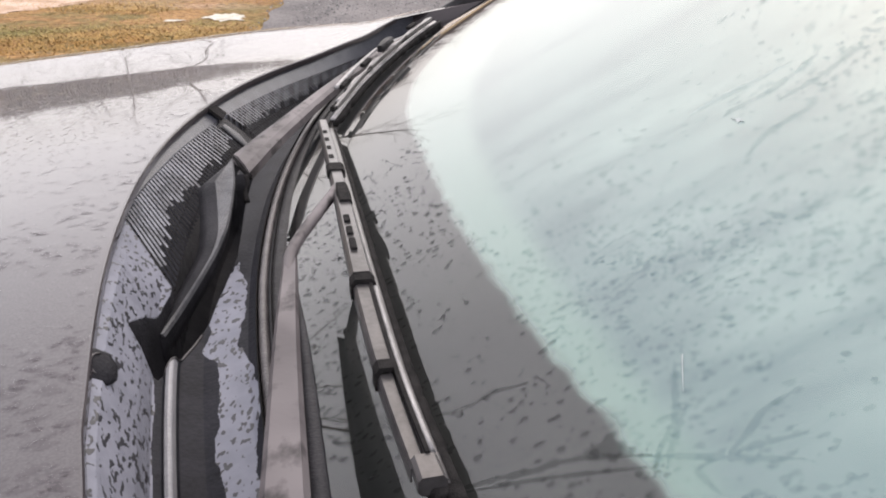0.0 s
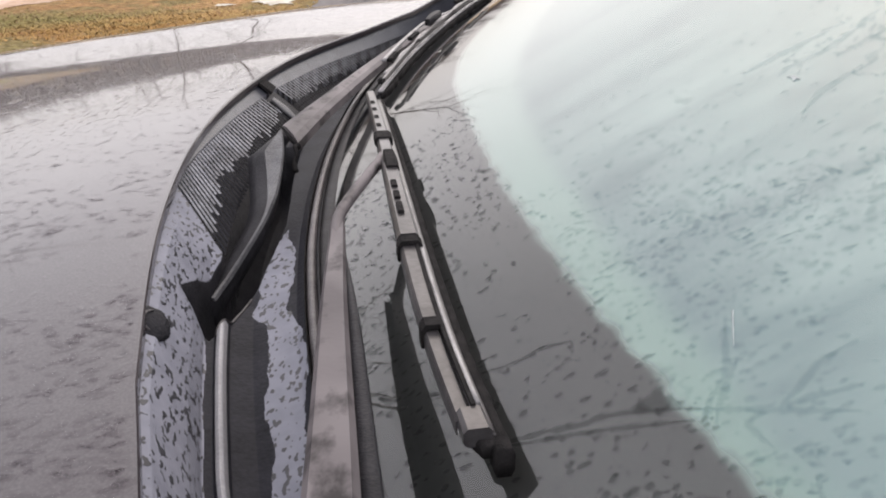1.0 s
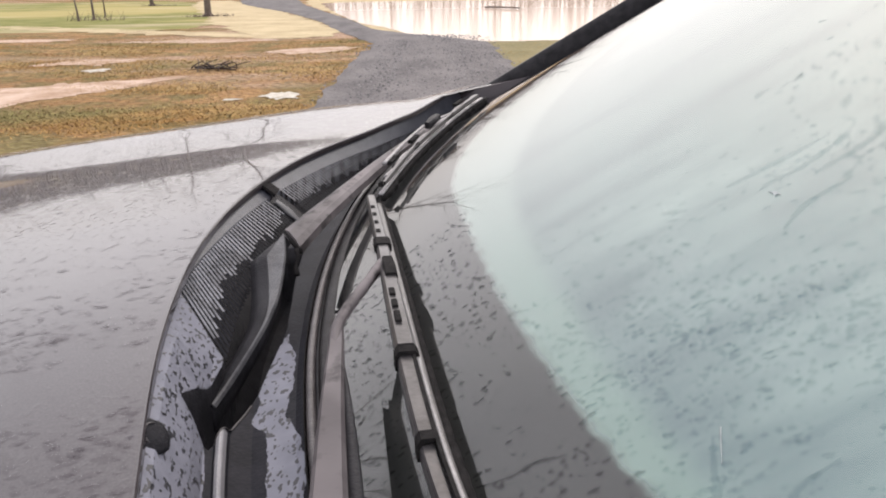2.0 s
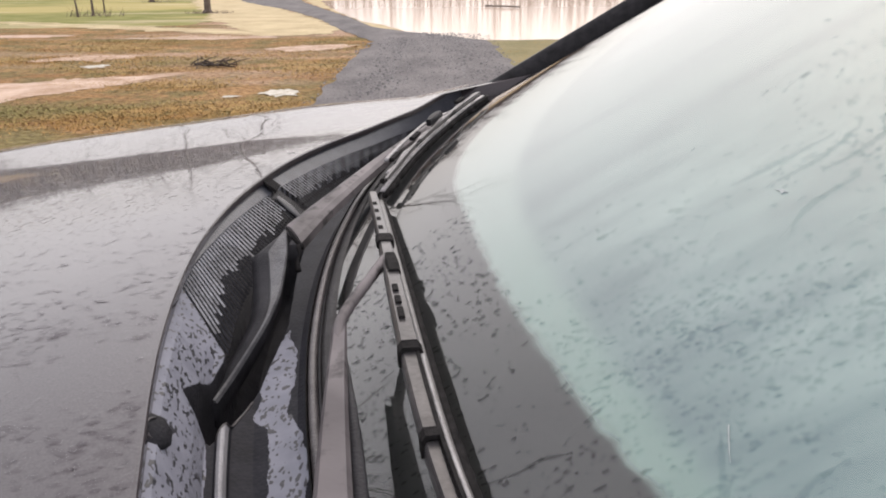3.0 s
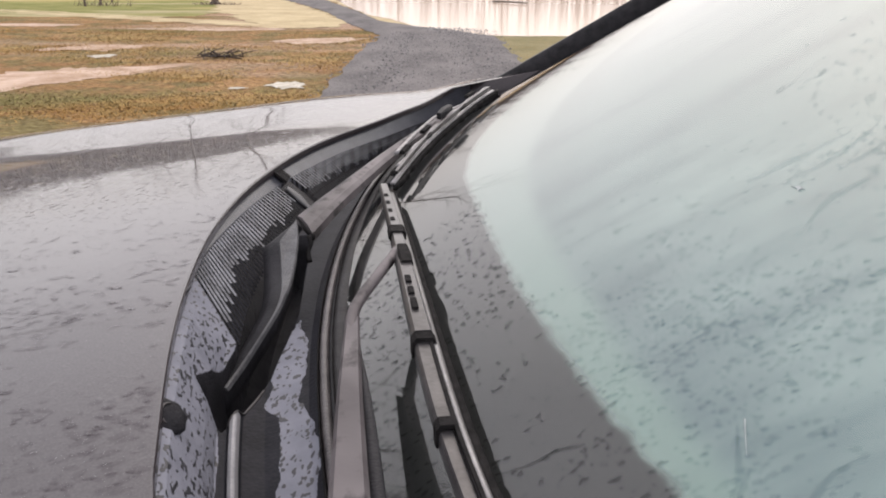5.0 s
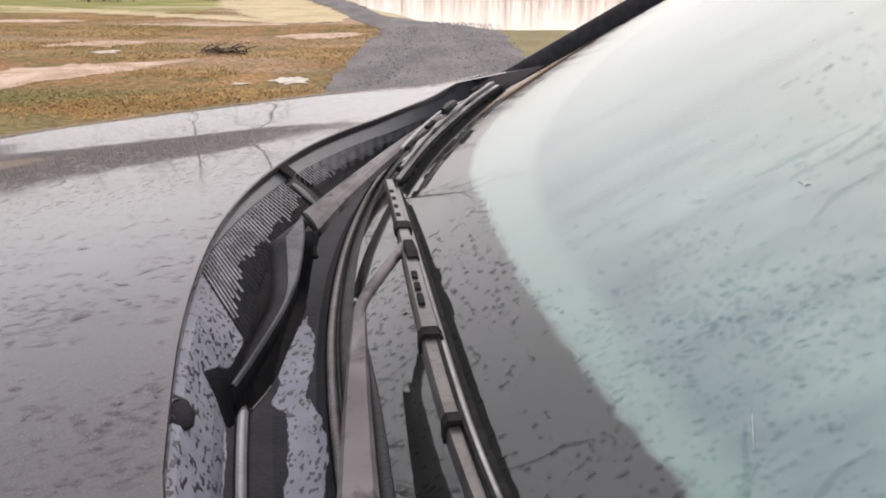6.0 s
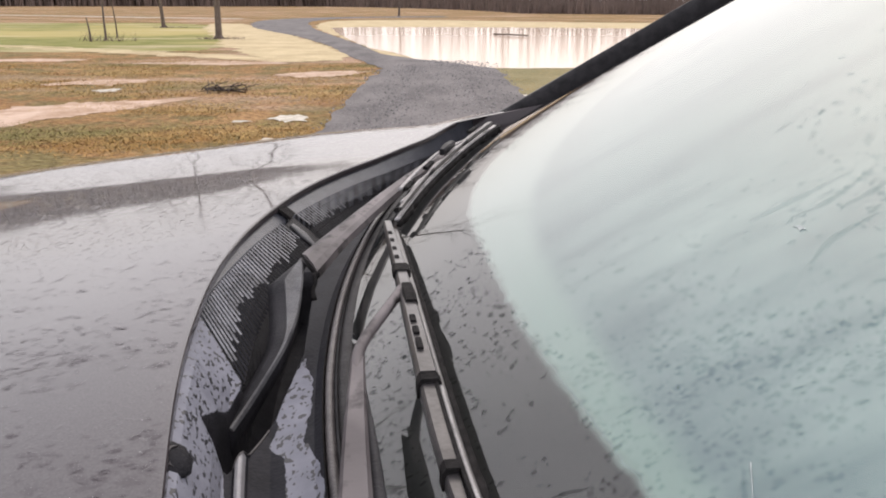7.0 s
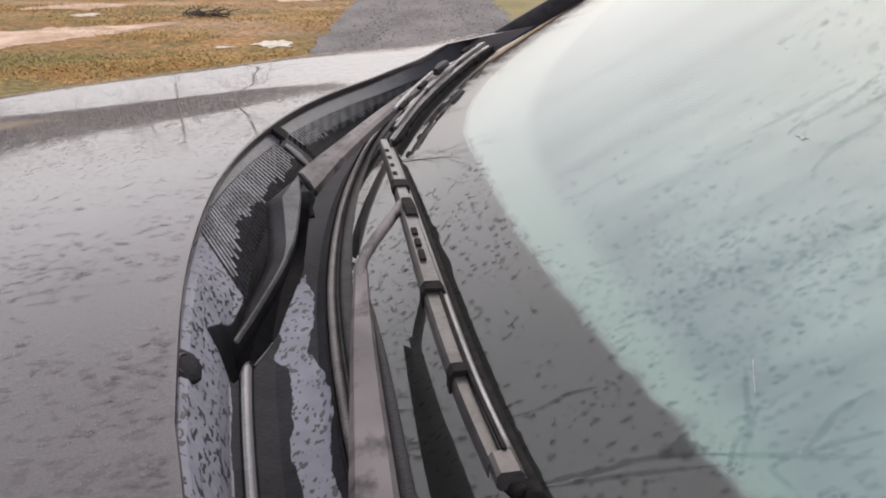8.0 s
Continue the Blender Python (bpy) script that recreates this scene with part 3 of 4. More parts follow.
fallen_branch()
floater = tagged(new("floating_log", bar("floating_log", curve_points([(2.0, 32.6, 0.06), (2.6, 31.9, 0.07), (3.15, 31.2, 0.06)], 10), [(0.09, 0.07), (0.06, 0.05)], BARK, ROUND)), "thin dark log floating on the pond", "log")

# ---- the woods all round the field ----
rng = random.Random(21)


def wood_edge(a):
    """How far off the woods begin at an angle, in degrees to the left of straight ahead."""
    return float(np.interp((a + 180) % 360 - 180, [-180, -20, -6, 8, 60, 110, 180], [90, 74, 80, 190, 200, 100, 90]))


WOOD = [tree_mesh("wood_tree", 30 + k, 15, 0.2, 3, 0.42, 0.2) for k in range(3)]
for k in range(260):
    a = rng.uniform(-75, 80) if k < 190 else rng.uniform(80, 285)
    r = wood_edge(a) * rng.uniform(1.0, 1.3)
    stand_tree(WOOD[k % 3], -r * math.sin(radians(a)), r * math.cos(radians(a)) + 10, rng.uniform(0, 360), (rng.uniform(0.30, 0.42) if k % 6 else 0.60) * r / 105, "bare tree in the woods beyond the field", "trees of the woods")


def underwood():
    verts, faces = [], []
    for k in range(100000):
        b = rng.uniform(-80, 80) if k % 4 else rng.uniform(80, 280)
        a, r = radians(b), wood_edge(b) * rng.uniform(1.03, 1.35)
        p = Vector((-r * math.sin(a), r * math.cos(a) + 10, -0.1))
        h, w = (4.2 + 4.6 * rng.random() ** 0.8) * r / 115, rng.uniform(0.05, 0.15) * r / 115
        if -32 < b < 7 and rng.random() > 0.035:
            h *= 0.28
        q = p + Vector((rng.gauss(0, 0.08) * h, rng.gauss(0, 0.08) * h, h))
        side = Vector((math.cos(a), math.sin(a), 0)) * w
        n = len(verts)
        verts.extend([p - side, p + side, p + Vector((side.y, -side.x, 0)), q])
        faces.extend([(n, n + 1, n + 3), (n + 1, n + 2, n + 3), (n + 2, n, n + 3)])
    tagged(new("underwood", meshed("underwood", verts, faces, TWIG, False)), "dark leafless undergrowth of the distant woods", "woods", kind="stuff")


underwood()

# ---- the car ----
YC = 0.74
RAKE = radians(30)


def hood_edge(y):
    d = y - YC
    wave = -0.0026 * math.exp(-(((y - 0.43) / 0.12) ** 2)) - 0.0015 * math.exp(-(((y - 0.62) / 0.1) ** 2)) + 0.085 * max(0.0, 0.29 - max(y, 0.2))
    return -0.1815 + 0.425 * d * d + 0.12 * d**3 - 0.17 * d**4 + wave


def glass_foot(y):
    return -0.075 + 0.26 * (y - 0.72) ** 2


FALL = np.array(curve_points([(0, 0), (0.1, 0.0008), (0.2, 0.0018), (0.26, 0.0029), (0.34, 0.0053), (0.4, 0.0073), (0.43, 0.0082), (0.455, 0.0086), (0.5, 0.0082), (0.6, 0.0058), (0.665, 0.0034), (0.69, 0.0025), (0.71, 0.0024), (0.73, 0.0031), (0.75, 0.0044), (0.775, 0.0062), (0.9, 0.0180)], 900))


def hood_z(x, y):
    lean = 0.018 * max(YC - y, 0.0) - 0.020 * max(y - YC, 0.0)
    rise = 0.17 * max(0.0, x + 0.025) * min(1.0, max(0.0, (abs(y - YC) - 0.46) / 0.2))
    return 1.0465 + lean + rise + 0.128 * (x + 0.176) - 0.05 * max(0.0, -x - 0.55) ** 2 - 0.1 * max(0.0, x + 0.25) ** 1.5 - float(np.interp(abs(y - YC), FALL[:, 0], FALL[:, 1]))


FOOT_Z = 1.012


def on_glass(s, y, lift=0.0):
    """A point s metres up the windscreen from its foot."""
    return Vector((glass_foot(y) + s * math.cos(RAKE) - lift * math.sin(RAKE), y, FOOT_Z + s * math.sin(RAKE) + lift * math.cos(RAKE)))


def glass_z(x, y):
    return FOOT_Z + math.tan(RAKE) * (x - glass_foot(y))


car = tagged(new("car"), "taupe metallic car with rain-wet hood and fogged windscreen, parked on gravel", "car")
car.empty_display_size = 0.2

NOSE = -1.06
hood = part("hood", grid("hood", lambda u, v: (lambda y: (lambda x: (x, y, hood_z(x, y)))(hood_edge(y) + (NOSE + 0.10 * ((y - YC) / 0.7) ** 2 - hood_edge(y)) * u))(YC - 0.697 + 1.394 * v), 60, 110, PAINT), car, "taupe hood beaded with rain")
part("hood_lip", bar("hood_lip", [(hood_edge(y) + 0.0008, y, hood_z(hood_edge(y), y) - 0.0034) for y in np.linspace(YC - 0.697, YC + 0.697, 120)], [(0.0024, 0.0066)], PAINT, [(-1, -1), (1, -1), (1, 0.6), (0.4, 1), (-1, 1)], False), hood, "folded rear edge of the hood")

for side in (-1, 1):
    def wing(u, v, side=side):
        d = 0.703 + 0.0695 * v
        y = YC + side * d
        back = min(hood_edge(y), 0.13) + 0.03 * v
        x = back + (NOSE + 0.10 + 0.08 * v - back) * u
        return (x, y, hood_z(x, y))

    part("fender", grid("fender", wing, 60, 60, PAINT), car)

    def flank(u, v, side=side):
        x = -0.90 + 4.1 * u
        top = hood_z(min(x, 0.2), YC + side * 0.7715) - 0.005 if x < 0.2 else 0.985 - 0.01 * (x - 0.2)
        z = top + (0.30 - top) * v
        return (x, YC + side * (0.7705 + 0.03 * math.sin(math.pi * v) - 0.04 * v * v), z)

    wheels = (-0.42, 2.28)

    def arch(u, v):
        x = -0.90 + 4.1 * u
        z = 0.98 + (0.30 - 0.98) * v
        return None if any((x - w) ** 2 + (z - 0.33) ** 2 < 0.37**2 for w in wheels) else 0

    thick(part("side_panel", grid("side_panel", flank, 90, 24, PAINT, arch), car), 0.01)
    for w in wheels:
        y = YC + side * 0.70

        def lathe(name, profile, material, parent, label=""):
            rings = [[(w + r * math.cos(a), y + side * h, 0.33 + r * math.sin(a)) for a in np.linspace(0, 2 * math.pi, 33)[:-1]] for r, h in profile]
            return part(name, ring_mesh(name, rings, material), parent, label)

        tyre = lathe("tyre", [(0.2, -0.1), (0.29, -0.1), (0.325, -0.085), (0.33, -0.05), (0.33, 0.05), (0.325, 0.085), (0.29, 0.1), (0.2, 0.1)], TYRE, car)
        lathe("rim", [(0.2, 0.06), (0.195, 0.09), (0.17, 0.07), (0.06, 0.08), (0.01, 0.085)], RIM, tyre)


def front(u, v):
    y = YC + (2 * u - 1) * 0.79
    d = (y - YC) / 0.79
    x0 = NOSE + 0.14 * d * d + 0.01
    return (x0 - 0.09 * math.sin(math.pi * min(v * 1.1, 1)), y, hood_z(x0, y) - 0.012 + (0.25 - hood_z(x0, y)) * v)


thick(part("front_bumper", grid("front_bumper", front, 40, 20, PAINT), car), 0.01)
part("floor_pan", grid("floor_pan", lambda u, v: (-0.95 + 4.1 * u, YC + (2 * v - 1) * 0.78, 0.30), 4, 4, BLACK), car)
part("rear_panel", grid("rear_panel", lambda u, v: (3.2, YC + (2 * u - 1) * 0.80, 0.30 + 0.68 * v), 8, 8, PAINT), car)
part("trunk_lid", grid("trunk_lid", lambda u, v: (2.65 + 0.55 * u, YC + (2 * v - 1) * 0.80, 0.98 - 0.02 * u), 8, 8, PAINT), car)
part("engine_bay", grid("engine_bay", lambda u, v: (-0.92 + 1.3 * u, YC + (2 * v - 1) * 0.76, 0.84), 8, 8, BLACK), car)
part("dashboard", grid("dashboard", lambda u, v: (0.06 + 0.62 * u + 0.2 * (2 * v - 1) ** 2 * (1 - u), YC + (2 * v - 1) * 0.74, 0.965 + 0.05 * math.sin(math.pi * u)), 20, 30, DASH), car)

# cabin
TOP = 0.92
part("roof", grid("roof", lambda u, v: (glass_foot(YC + 0.62 * (2 * v - 1)) + TOP * math.cos(RAKE) + 1.15 * u, YC + 0.62 * (2 * v - 1), FOOT_Z + TOP * math.sin(RAKE) + 0.05 * math.sin(math.pi * (0.1 + 0.6 * u)) - 0.015 - 0.04 * (2 * v - 1) ** 4), 20, 20, PAINT), car)
part("rear_window", grid("rear_window", lambda u, v: (1.86 + 0.85 * u, YC + (2 * v - 1) * (0.62 + 0.1 * u), 1.49 - 0.51 * u), 6, 6, DASH), car)
for side in (-1, 1):
    part("side_window", grid("side_window", lambda u, v: ((0.3 + 2.35 * u) * (1 - v) + (0.95 + 0.95 * u) * v, YC + side * (0.79 - 0.17 * v), 0.985 + 0.47 * v), 10, 6, DASH), car)
    line = [on_glass(s, YC + side * (0.790 - 0.17 * (max(s, 0) / TOP) ** 1.5), 0.009) for s in np.linspace(-0.03, TOP, 24)]
    part("windscreen_pillar", bar("windscreen_pillar", line, [(0.034, 0.046)], BLACK), car, "black windscreen pillar moulding")


def width_at(s):
    return 0.785 - 0.17 * (max(s, 0) / TOP) ** 1.5


screen = part("windscreen", grid("windscreen", lambda u, v: on_glass(TOP * u, YC + (2 * v - 1) * width_at(TOP * u)), 50, 70, GLASS), car, "rain-spotted windscreen fogged on the inside")
screen.visible_shadow = False


def fog_edge(y):
    """How far up the glass the black band reaches."""
    return 0.1195 - 0.006 * math.exp(-((y - 0.74) / 0.08) ** 2) + 1.05 * max(0.0, y - 0.80) ** 2


frit = part("ceramic_band", grid("ceramic_band", lambda u, v: (lambda y: on_glass(-0.004 + (fog_edge(y) + 0.004) * u, y, -0.007))(YC + (2 * v - 1) * 0.775), 12, 90, FRIT), screen, "black ceramic band along the foot of the glass")


for side in (-1, 1):
    part("side_band", grid("side_band", lambda u, v: on_glass(TOP * u, YC + side * (width_at(TOP * u) - 0.018 + 0.022 * v), -0.0075), 30, 4, FRIT), screen, "black ceramic band along the side of the glass")


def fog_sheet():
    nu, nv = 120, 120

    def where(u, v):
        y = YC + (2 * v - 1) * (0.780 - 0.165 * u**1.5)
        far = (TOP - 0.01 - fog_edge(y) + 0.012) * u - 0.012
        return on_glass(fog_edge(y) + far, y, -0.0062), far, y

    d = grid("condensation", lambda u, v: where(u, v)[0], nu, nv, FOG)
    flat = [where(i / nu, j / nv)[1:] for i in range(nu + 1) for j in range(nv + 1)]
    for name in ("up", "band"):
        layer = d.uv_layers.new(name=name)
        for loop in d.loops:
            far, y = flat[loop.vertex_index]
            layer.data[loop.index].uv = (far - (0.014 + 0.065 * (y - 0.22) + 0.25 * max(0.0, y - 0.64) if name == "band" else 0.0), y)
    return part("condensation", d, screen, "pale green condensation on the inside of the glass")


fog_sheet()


# cowl between hood and glass
def step_to(x, xs, ys):
    return float(np.interp(x, xs, ys))


def pit_edge(u):
    """The near edge of the wiper's pocket."""
    return step_to(u, [0.17, 0.30, 0.36, 0.48, 0.56, 0.70], [0.424, 0.410, 0.424, 0.458, 0.484, 0.572])


def pit_far(u):
    """The far edge of the pocket, where the sloping panel and the grille end."""
    return 0.424 + 0.475 * (u - 0.17) if u < 0.33 else 0.50 + 4.0 * (u - 0.33) if u < 0.40 else 0.78


def pit_depth(u, y):
    """From 0 at the pocket's edge to 1 inside it."""
    if not 0.17 < u < 0.70:
        return 0.0
    wide = step_to(y, [0.50, 0.58, 0.63, 0.78], [0.60, 0.69, 0.68, 0.60])
    return max(0.0, min(1.0, (y - pit_edge(u)) / 0.010, (pit_far(u) - y) / 0.008, (wide - u) / 0.05))


def grille_start(u):
    return 0.556 - 0.14 * u


def flange(y):
    """How far the smooth rim reaches from the hood's edge."""
    return step_to(y, [0.54, 0.61, 0.70, 0.82, 0.95, 1.30], [0.012, 0.045, 0.080, 0.115, 0.15, 0.20])


def cowl_z(u, y):
    near = step_to(u, [0, 0.1, 0.23, 0.275, 0.33, 0.345, 0.365, 0.385, 0.41, 0.54, 0.8, 0.95, 1.0], [1.042, 1.036, 1.012, 0.997, 0.996, 0.999, 1.0005, 0.9995, 0.992, 0.990, 0.996, 1.006, 1.008])
    far = step_to(u, [0, 0.07, 0.45, 0.8, 1.0], [1.040, 1.033, 0.992, 0.996, 1.008])
    z = near + (far - near) * min(max((y - 0.46) / 0.05, 0), 1)
    z += max(0.0, 1 - u / 0.3) * (hood_z(hood_edge(y), y) - 1.0465)
    if y > 0.9:
        z -= 0.012 * min(1, (y - 0.9) / 0.3) * math.sin(math.pi * u)
    z -= 0.05 * pit_depth(u, y)
    if y > grille_start(u) and y < 1.36 and flange(y) < u < 0.44 and pit_depth(u, y) == 0:
        z -= 0.026
    return z


def cowl_point(u, y, lift=0.0):
    e = hood_edge(y) - 0.004
    return (e + (glass_foot(y) - e) * u, y, cowl_z(u, y) + lift)


def cowl_y(v):
    return -0.02 + (0.64 * v / 0.7 if v < 0.7 else 0.64 + 0.88 * (v - 0.7) / 0.3)


def cowl_pick(u, v):
    y = cowl_y(v)
    j = 0.05 * noise.noise((u * 7, y * 30, 1.0)) + 0.03 * noise.noise((u * 23, y * 90, 5.0))
    # Wiper pocket and the floor under the grille: shade painted in as near-black.
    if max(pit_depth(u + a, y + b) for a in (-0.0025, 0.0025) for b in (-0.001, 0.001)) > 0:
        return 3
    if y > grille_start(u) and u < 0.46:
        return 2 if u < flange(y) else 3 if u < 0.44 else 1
    if u < 0.283 + 0.2 * j or (u < 0.40 and y > 0.46):
        return 0
    left = step_to(y, [0.30, 0.38, 0.435, 0.445, 0.50, 0.565], [0.60, 0.62, 0.63, 0.565, 0.565, 0.70])
    right = step_to(y, [0.30, 0.38, 0.42, 0.44, 0.48, 0.51, 0.565], [0.79, 0.84, 0.83, 0.76, 0.75, 0.80, 0.71])
    if left + 0.7 * j < u < right + 0.7 * j and y < 0.57:
        return 0
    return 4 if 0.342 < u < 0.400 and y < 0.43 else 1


cowl = part("cowl_panel", grid("cowl_panel", lambda u, v: cowl_point(u, cowl_y(v)), 230, 800, [DRY, WET_SHADE, FLANGE, VOID, RIB], cowl_pick), car, "weathered grey plastic cowl with wet dark streaks")


def slat_point(u, y, lift):
    """On the grille, whose near slats are skewed along its slanting end."""
    y -= 0.14 * u * max(0.0, (0.80 - y) / 0.245)
    e = hood_edge(y) - 0.004
    z = step_to(u, [0, 0.07, 0.45], [1.040, 1.033, 0.992]) + max(0.0, 1 - u / 0.3) * (hood_z(hood_edge(y), y) - 1.0465)
    if y > 0.9:
        z -= 0.012 * min(1, (y - 0.9) / 0.3) * math.sin(math.pi * u)
    return (e + (glass_foot(y) - e) * u, y, z + lift)


BOX = [(-1, -1), (1, -1), (1, 1), (-1, 1)]
for a, b, count in ((0.561, 0.846, 40), (0.898, 1.345, 62)):
    for y in np.linspace(a, b, count):
        start = flange(y) + 0.004
        slat = bar("grille_slat", [slat_point(u, y, 0.0008) for u in np.linspace(start, step_to(y, [0.60, 0.75, 0.90], [0.35, 0.39, 0.43]), 20)], [(step_to(y, [0.56, 0.62, 0.70, 0.9], [0.0014, 0.0017, 0.0022, 0.0026]), 0.0003)], MESH, BOX, False)
        slat.materials.append(WET_SHADE)
        # Beyond this point the slat's dark colour paints in the grille's shaded part.
        shade_start = (11.0 if y < 0.87 else 10.5) + 3.0 * noise.noise((y * 14, 2.0, 0.5)) + 3.0 * noise.noise((y * 260, 4.0, 1.5))
        for n, face in enumerate(slat.polygons):
            face.material_index = 1 if n // 4 >= shade_start else 0
        part("grille_slat", slat, cowl)
    for u in (0.12, 0.20, 0.28, 0.345):
        ys = [y for y in np.linspace(a - 0.004, b + 0.004, 60) if flange(y) < u]
        if len(ys) > 3:
            part("grille_rib", bar("grille_rib", [slat_point(u, y, -0.0004) for y in ys], [(0.0012, 0.001)], RUBBER, BOX, False), cowl)
joint = part("joint_clip", bar("joint_clip", [slat_point(u, 0.872, -0.003) for u in np.linspace(0.125, 0.43, 10)], [(0.040, 0.003), (0.036, 0.003)], BLACK, None, False), cowl, "dark joint between two lengths of grille")
part("joint_rib", bar("joint_rib", [slat_point(u, 0.858 - 0.016 * max(0, u - 0.2), 0.003) for u in np.linspace(0.19, 0.44, 14)], [(0.009, 0.002), (0.014, 0.003), (0.006, 0.002)], CLIP), joint, "wet grey rib over the joint")
part("joint_notch", bar("joint_notch", [slat_point(u, 0.876, 0.0045) for u in np.linspace(0.02, 0.16, 6)], [(0.024, 0.003)], RUBBER, BOX, False), joint, "black notch in the rim")
PLUG, OUT = Vector(cowl_point(0.075, 0.352)), Vector((0.72, -0.2, 0.66)).normalized()
plug = part("cowl_plug", bar("cowl_plug", [PLUG - OUT * 0.006, PLUG + OUT * 0.0022, PLUG + OUT * 0.0034, PLUG + OUT * 0.0038], [(0.0200, 0.0200), (0.0200, 0.0200), (0.0170, 0.0170), (0.004, 0.004)], VOID, ROUND, twist=(0, 1, 0)), cowl, "round black rubber plug")
ACROSS = OUT.cross(Vector((0, 1, 0))).normalized()
UPWARD = OUT.cross(ACROSS)
# Pale crescent on the plug's face, tapering to both ends.
part("plug_crescent", bar("plug_crescent", [PLUG + OUT * 0.0038 + (ACROSS * math.cos(a) + UPWARD * math.sin(a)) * 0.0062 for a in np.linspace(-1.0, 1.6, 16)], [(0.0006, 0.001), (0.0024, 0.001), (0.0006, 0.001)], SEAL, ROUND), plug, "pale crescent on the plug")
for off, w, h, m in ((-0.0100, 0.0070, 0.011, SEAL), (-0.0050, 0.0012, 0.0125, RUBBER), (-0.0142, 0.0014, 0.010, RUBBER), (0.000, 0.016, 0.008, BLACK)):
    part("screen_seal", bar("screen_seal", [(glass_foot(y) + off + 0.004 * min(1, max(0, (y - 0.5) / 0.3)), y, 1.0115 + 0.15 * off) for y in np.linspace(-0.02, 1.5, 130)], [(w, h)], m, ROUND), cowl, "worn rubber seal along the glass foot")

part("pocket_lip", bar("pocket_lip", [cowl_point(u, pit_edge(u) - 0.002, 0.0003) for u in np.linspace(0.33, 0.52, 14)], [(0.0010, 0.0008), (0.0016, 0.0010), (0.0014, 0.0010)], SEAL, ROUND), cowl, "pale lip of the wiper pocket")

# ---- the wipers ----
CHANNEL = [(-1, -1), (-0.82, -1), (-0.82, 0.5), (-0.6, 0.75), (0.6, 0.75), (0.82, 0.5), (0.82, -1), (1, -1), (1, 0.55), (0.72, 1), (-0.72, 1), (-1, 0.55)]


def over(x, y, lift):
    return (x, y, glass_z(x, y) + lift)


def near_wiper():
    arm = part("wiper_arm", bar("wiper_arm", curve_points([(-0.0057, 0.0286, 1.0668), (-0.0195, 0.1524, 1.0611), (-0.0273, 0.2286, 1.0583), (-0.0386, 0.3391, 1.0535), (-0.0476, 0.4448, 1.0506)], 30), [(0.024, 0.028), (0.020, 0.024), (0.0165, 0.018), (0.012, 0.014), (0.0075, 0.008)], ARM, CHANNEL, False), car, "faded grey driver-side wiper arm")
    part("arm_rod", bar("arm_rod", curve_points([(-0.0447, 0.4096, 1.0516), (-0.0476, 0.44, 1.0535), (-0.0441, 0.4676, 1.0558), (-0.0281, 0.5281, 1.0613), (-0.0245, 0.553, 1.06)], 26), [(0.0075, 0.007)], ARM, ROUND), arm)
    # The flank's shade is put into its near-black colour.
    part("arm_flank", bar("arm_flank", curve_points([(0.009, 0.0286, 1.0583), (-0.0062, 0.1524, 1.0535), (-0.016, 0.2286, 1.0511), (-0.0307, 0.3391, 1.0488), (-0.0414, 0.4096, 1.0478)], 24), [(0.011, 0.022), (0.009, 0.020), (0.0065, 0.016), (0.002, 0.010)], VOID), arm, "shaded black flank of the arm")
    axis = curve_points([(0.0200, 0.240), (0.0062, 0.312), (-0.006, 0.395), (-0.0195, 0.50), (-0.0330, 0.61), (-0.0506, 0.760)], 60)
    run = lambda a, b, lift, shift=0.0, n=24: [over(p[0] + shift, p[1], lift) for p in (np.array([np.interp(t, np.linspace(0, 1, 60), [q[k] for q in axis]) + min(t, 0.0) * (axis[1][k] - axis[0][k]) * 59 for k in (0, 1)]) for t in np.linspace(a, b, n))]
    blade = part("wiper_blade", bar("wiper_blade", [(x + 0.0012 * noise.noise((y * 160, 3.0, 1.0)), y, z) for x, y, z in run(0.0, 0.985, 0.0072, 0.0100, 220)], [(0.0075, 0.012), (0.0060, 0.012), (0.0045, 0.011)], RUBBER), arm, "weathered black rubber wiper blade")
    part("backing_strip", bar("backing_strip", run(0.02, 0.985, 0.0145, 0.0062, 50), [(0.006, 0.003)], STEEL), arm)
    part("main_bridge", bar("main_bridge", run(0.41, 0.985, 0.0235, 0.0, 40), [(0.0112, 0.009), (0.0102, 0.010), (0.0090, 0.011), (0.0085, 0.011), (0.0075, 0.008)], STEEL, CHANNEL, False), arm, "pressed steel wiper bridge")
    for t, far in ((0.462, 0.488), (0.502, 0.520), (0.536, 0.554), (0.783, 0.797), (0.823, 0.837), (0.862, 0.876), (0.902, 0.914)):
        # Dark boxes on the bridge stand for the shade inside its holes.
        part("bridge_slot", bar("bridge_slot", run(t, far, 0.0296 - 0.0012 * max(0, t - 0.7) / 0.25, -0.0010, 4), [(0.0036, 0.0018)], RUBBER, None, False), arm)
    part("near_yoke", bar("near_yoke", run(0.215, 0.425, 0.0205, -0.0003, 24), [(0.0088, 0.008), (0.0096, 0.009)], STEEL, CHANNEL, False), arm)
    part("end_yoke", bar("end_yoke", run(0.04, 0.23, 0.0185, -0.0006, 20), [(0.0062, 0.007), (0.0074, 0.008)], STEEL, CHANNEL, False), arm)
    part("yoke_groove", bar("yoke_groove", run(0.05, 0.40, 0.0222, 0.0034, 20), [(0.0016, 0.002), (0.0018, 0.003)], RUBBER, BOX, False), arm, "dark groove beside the bright edge")
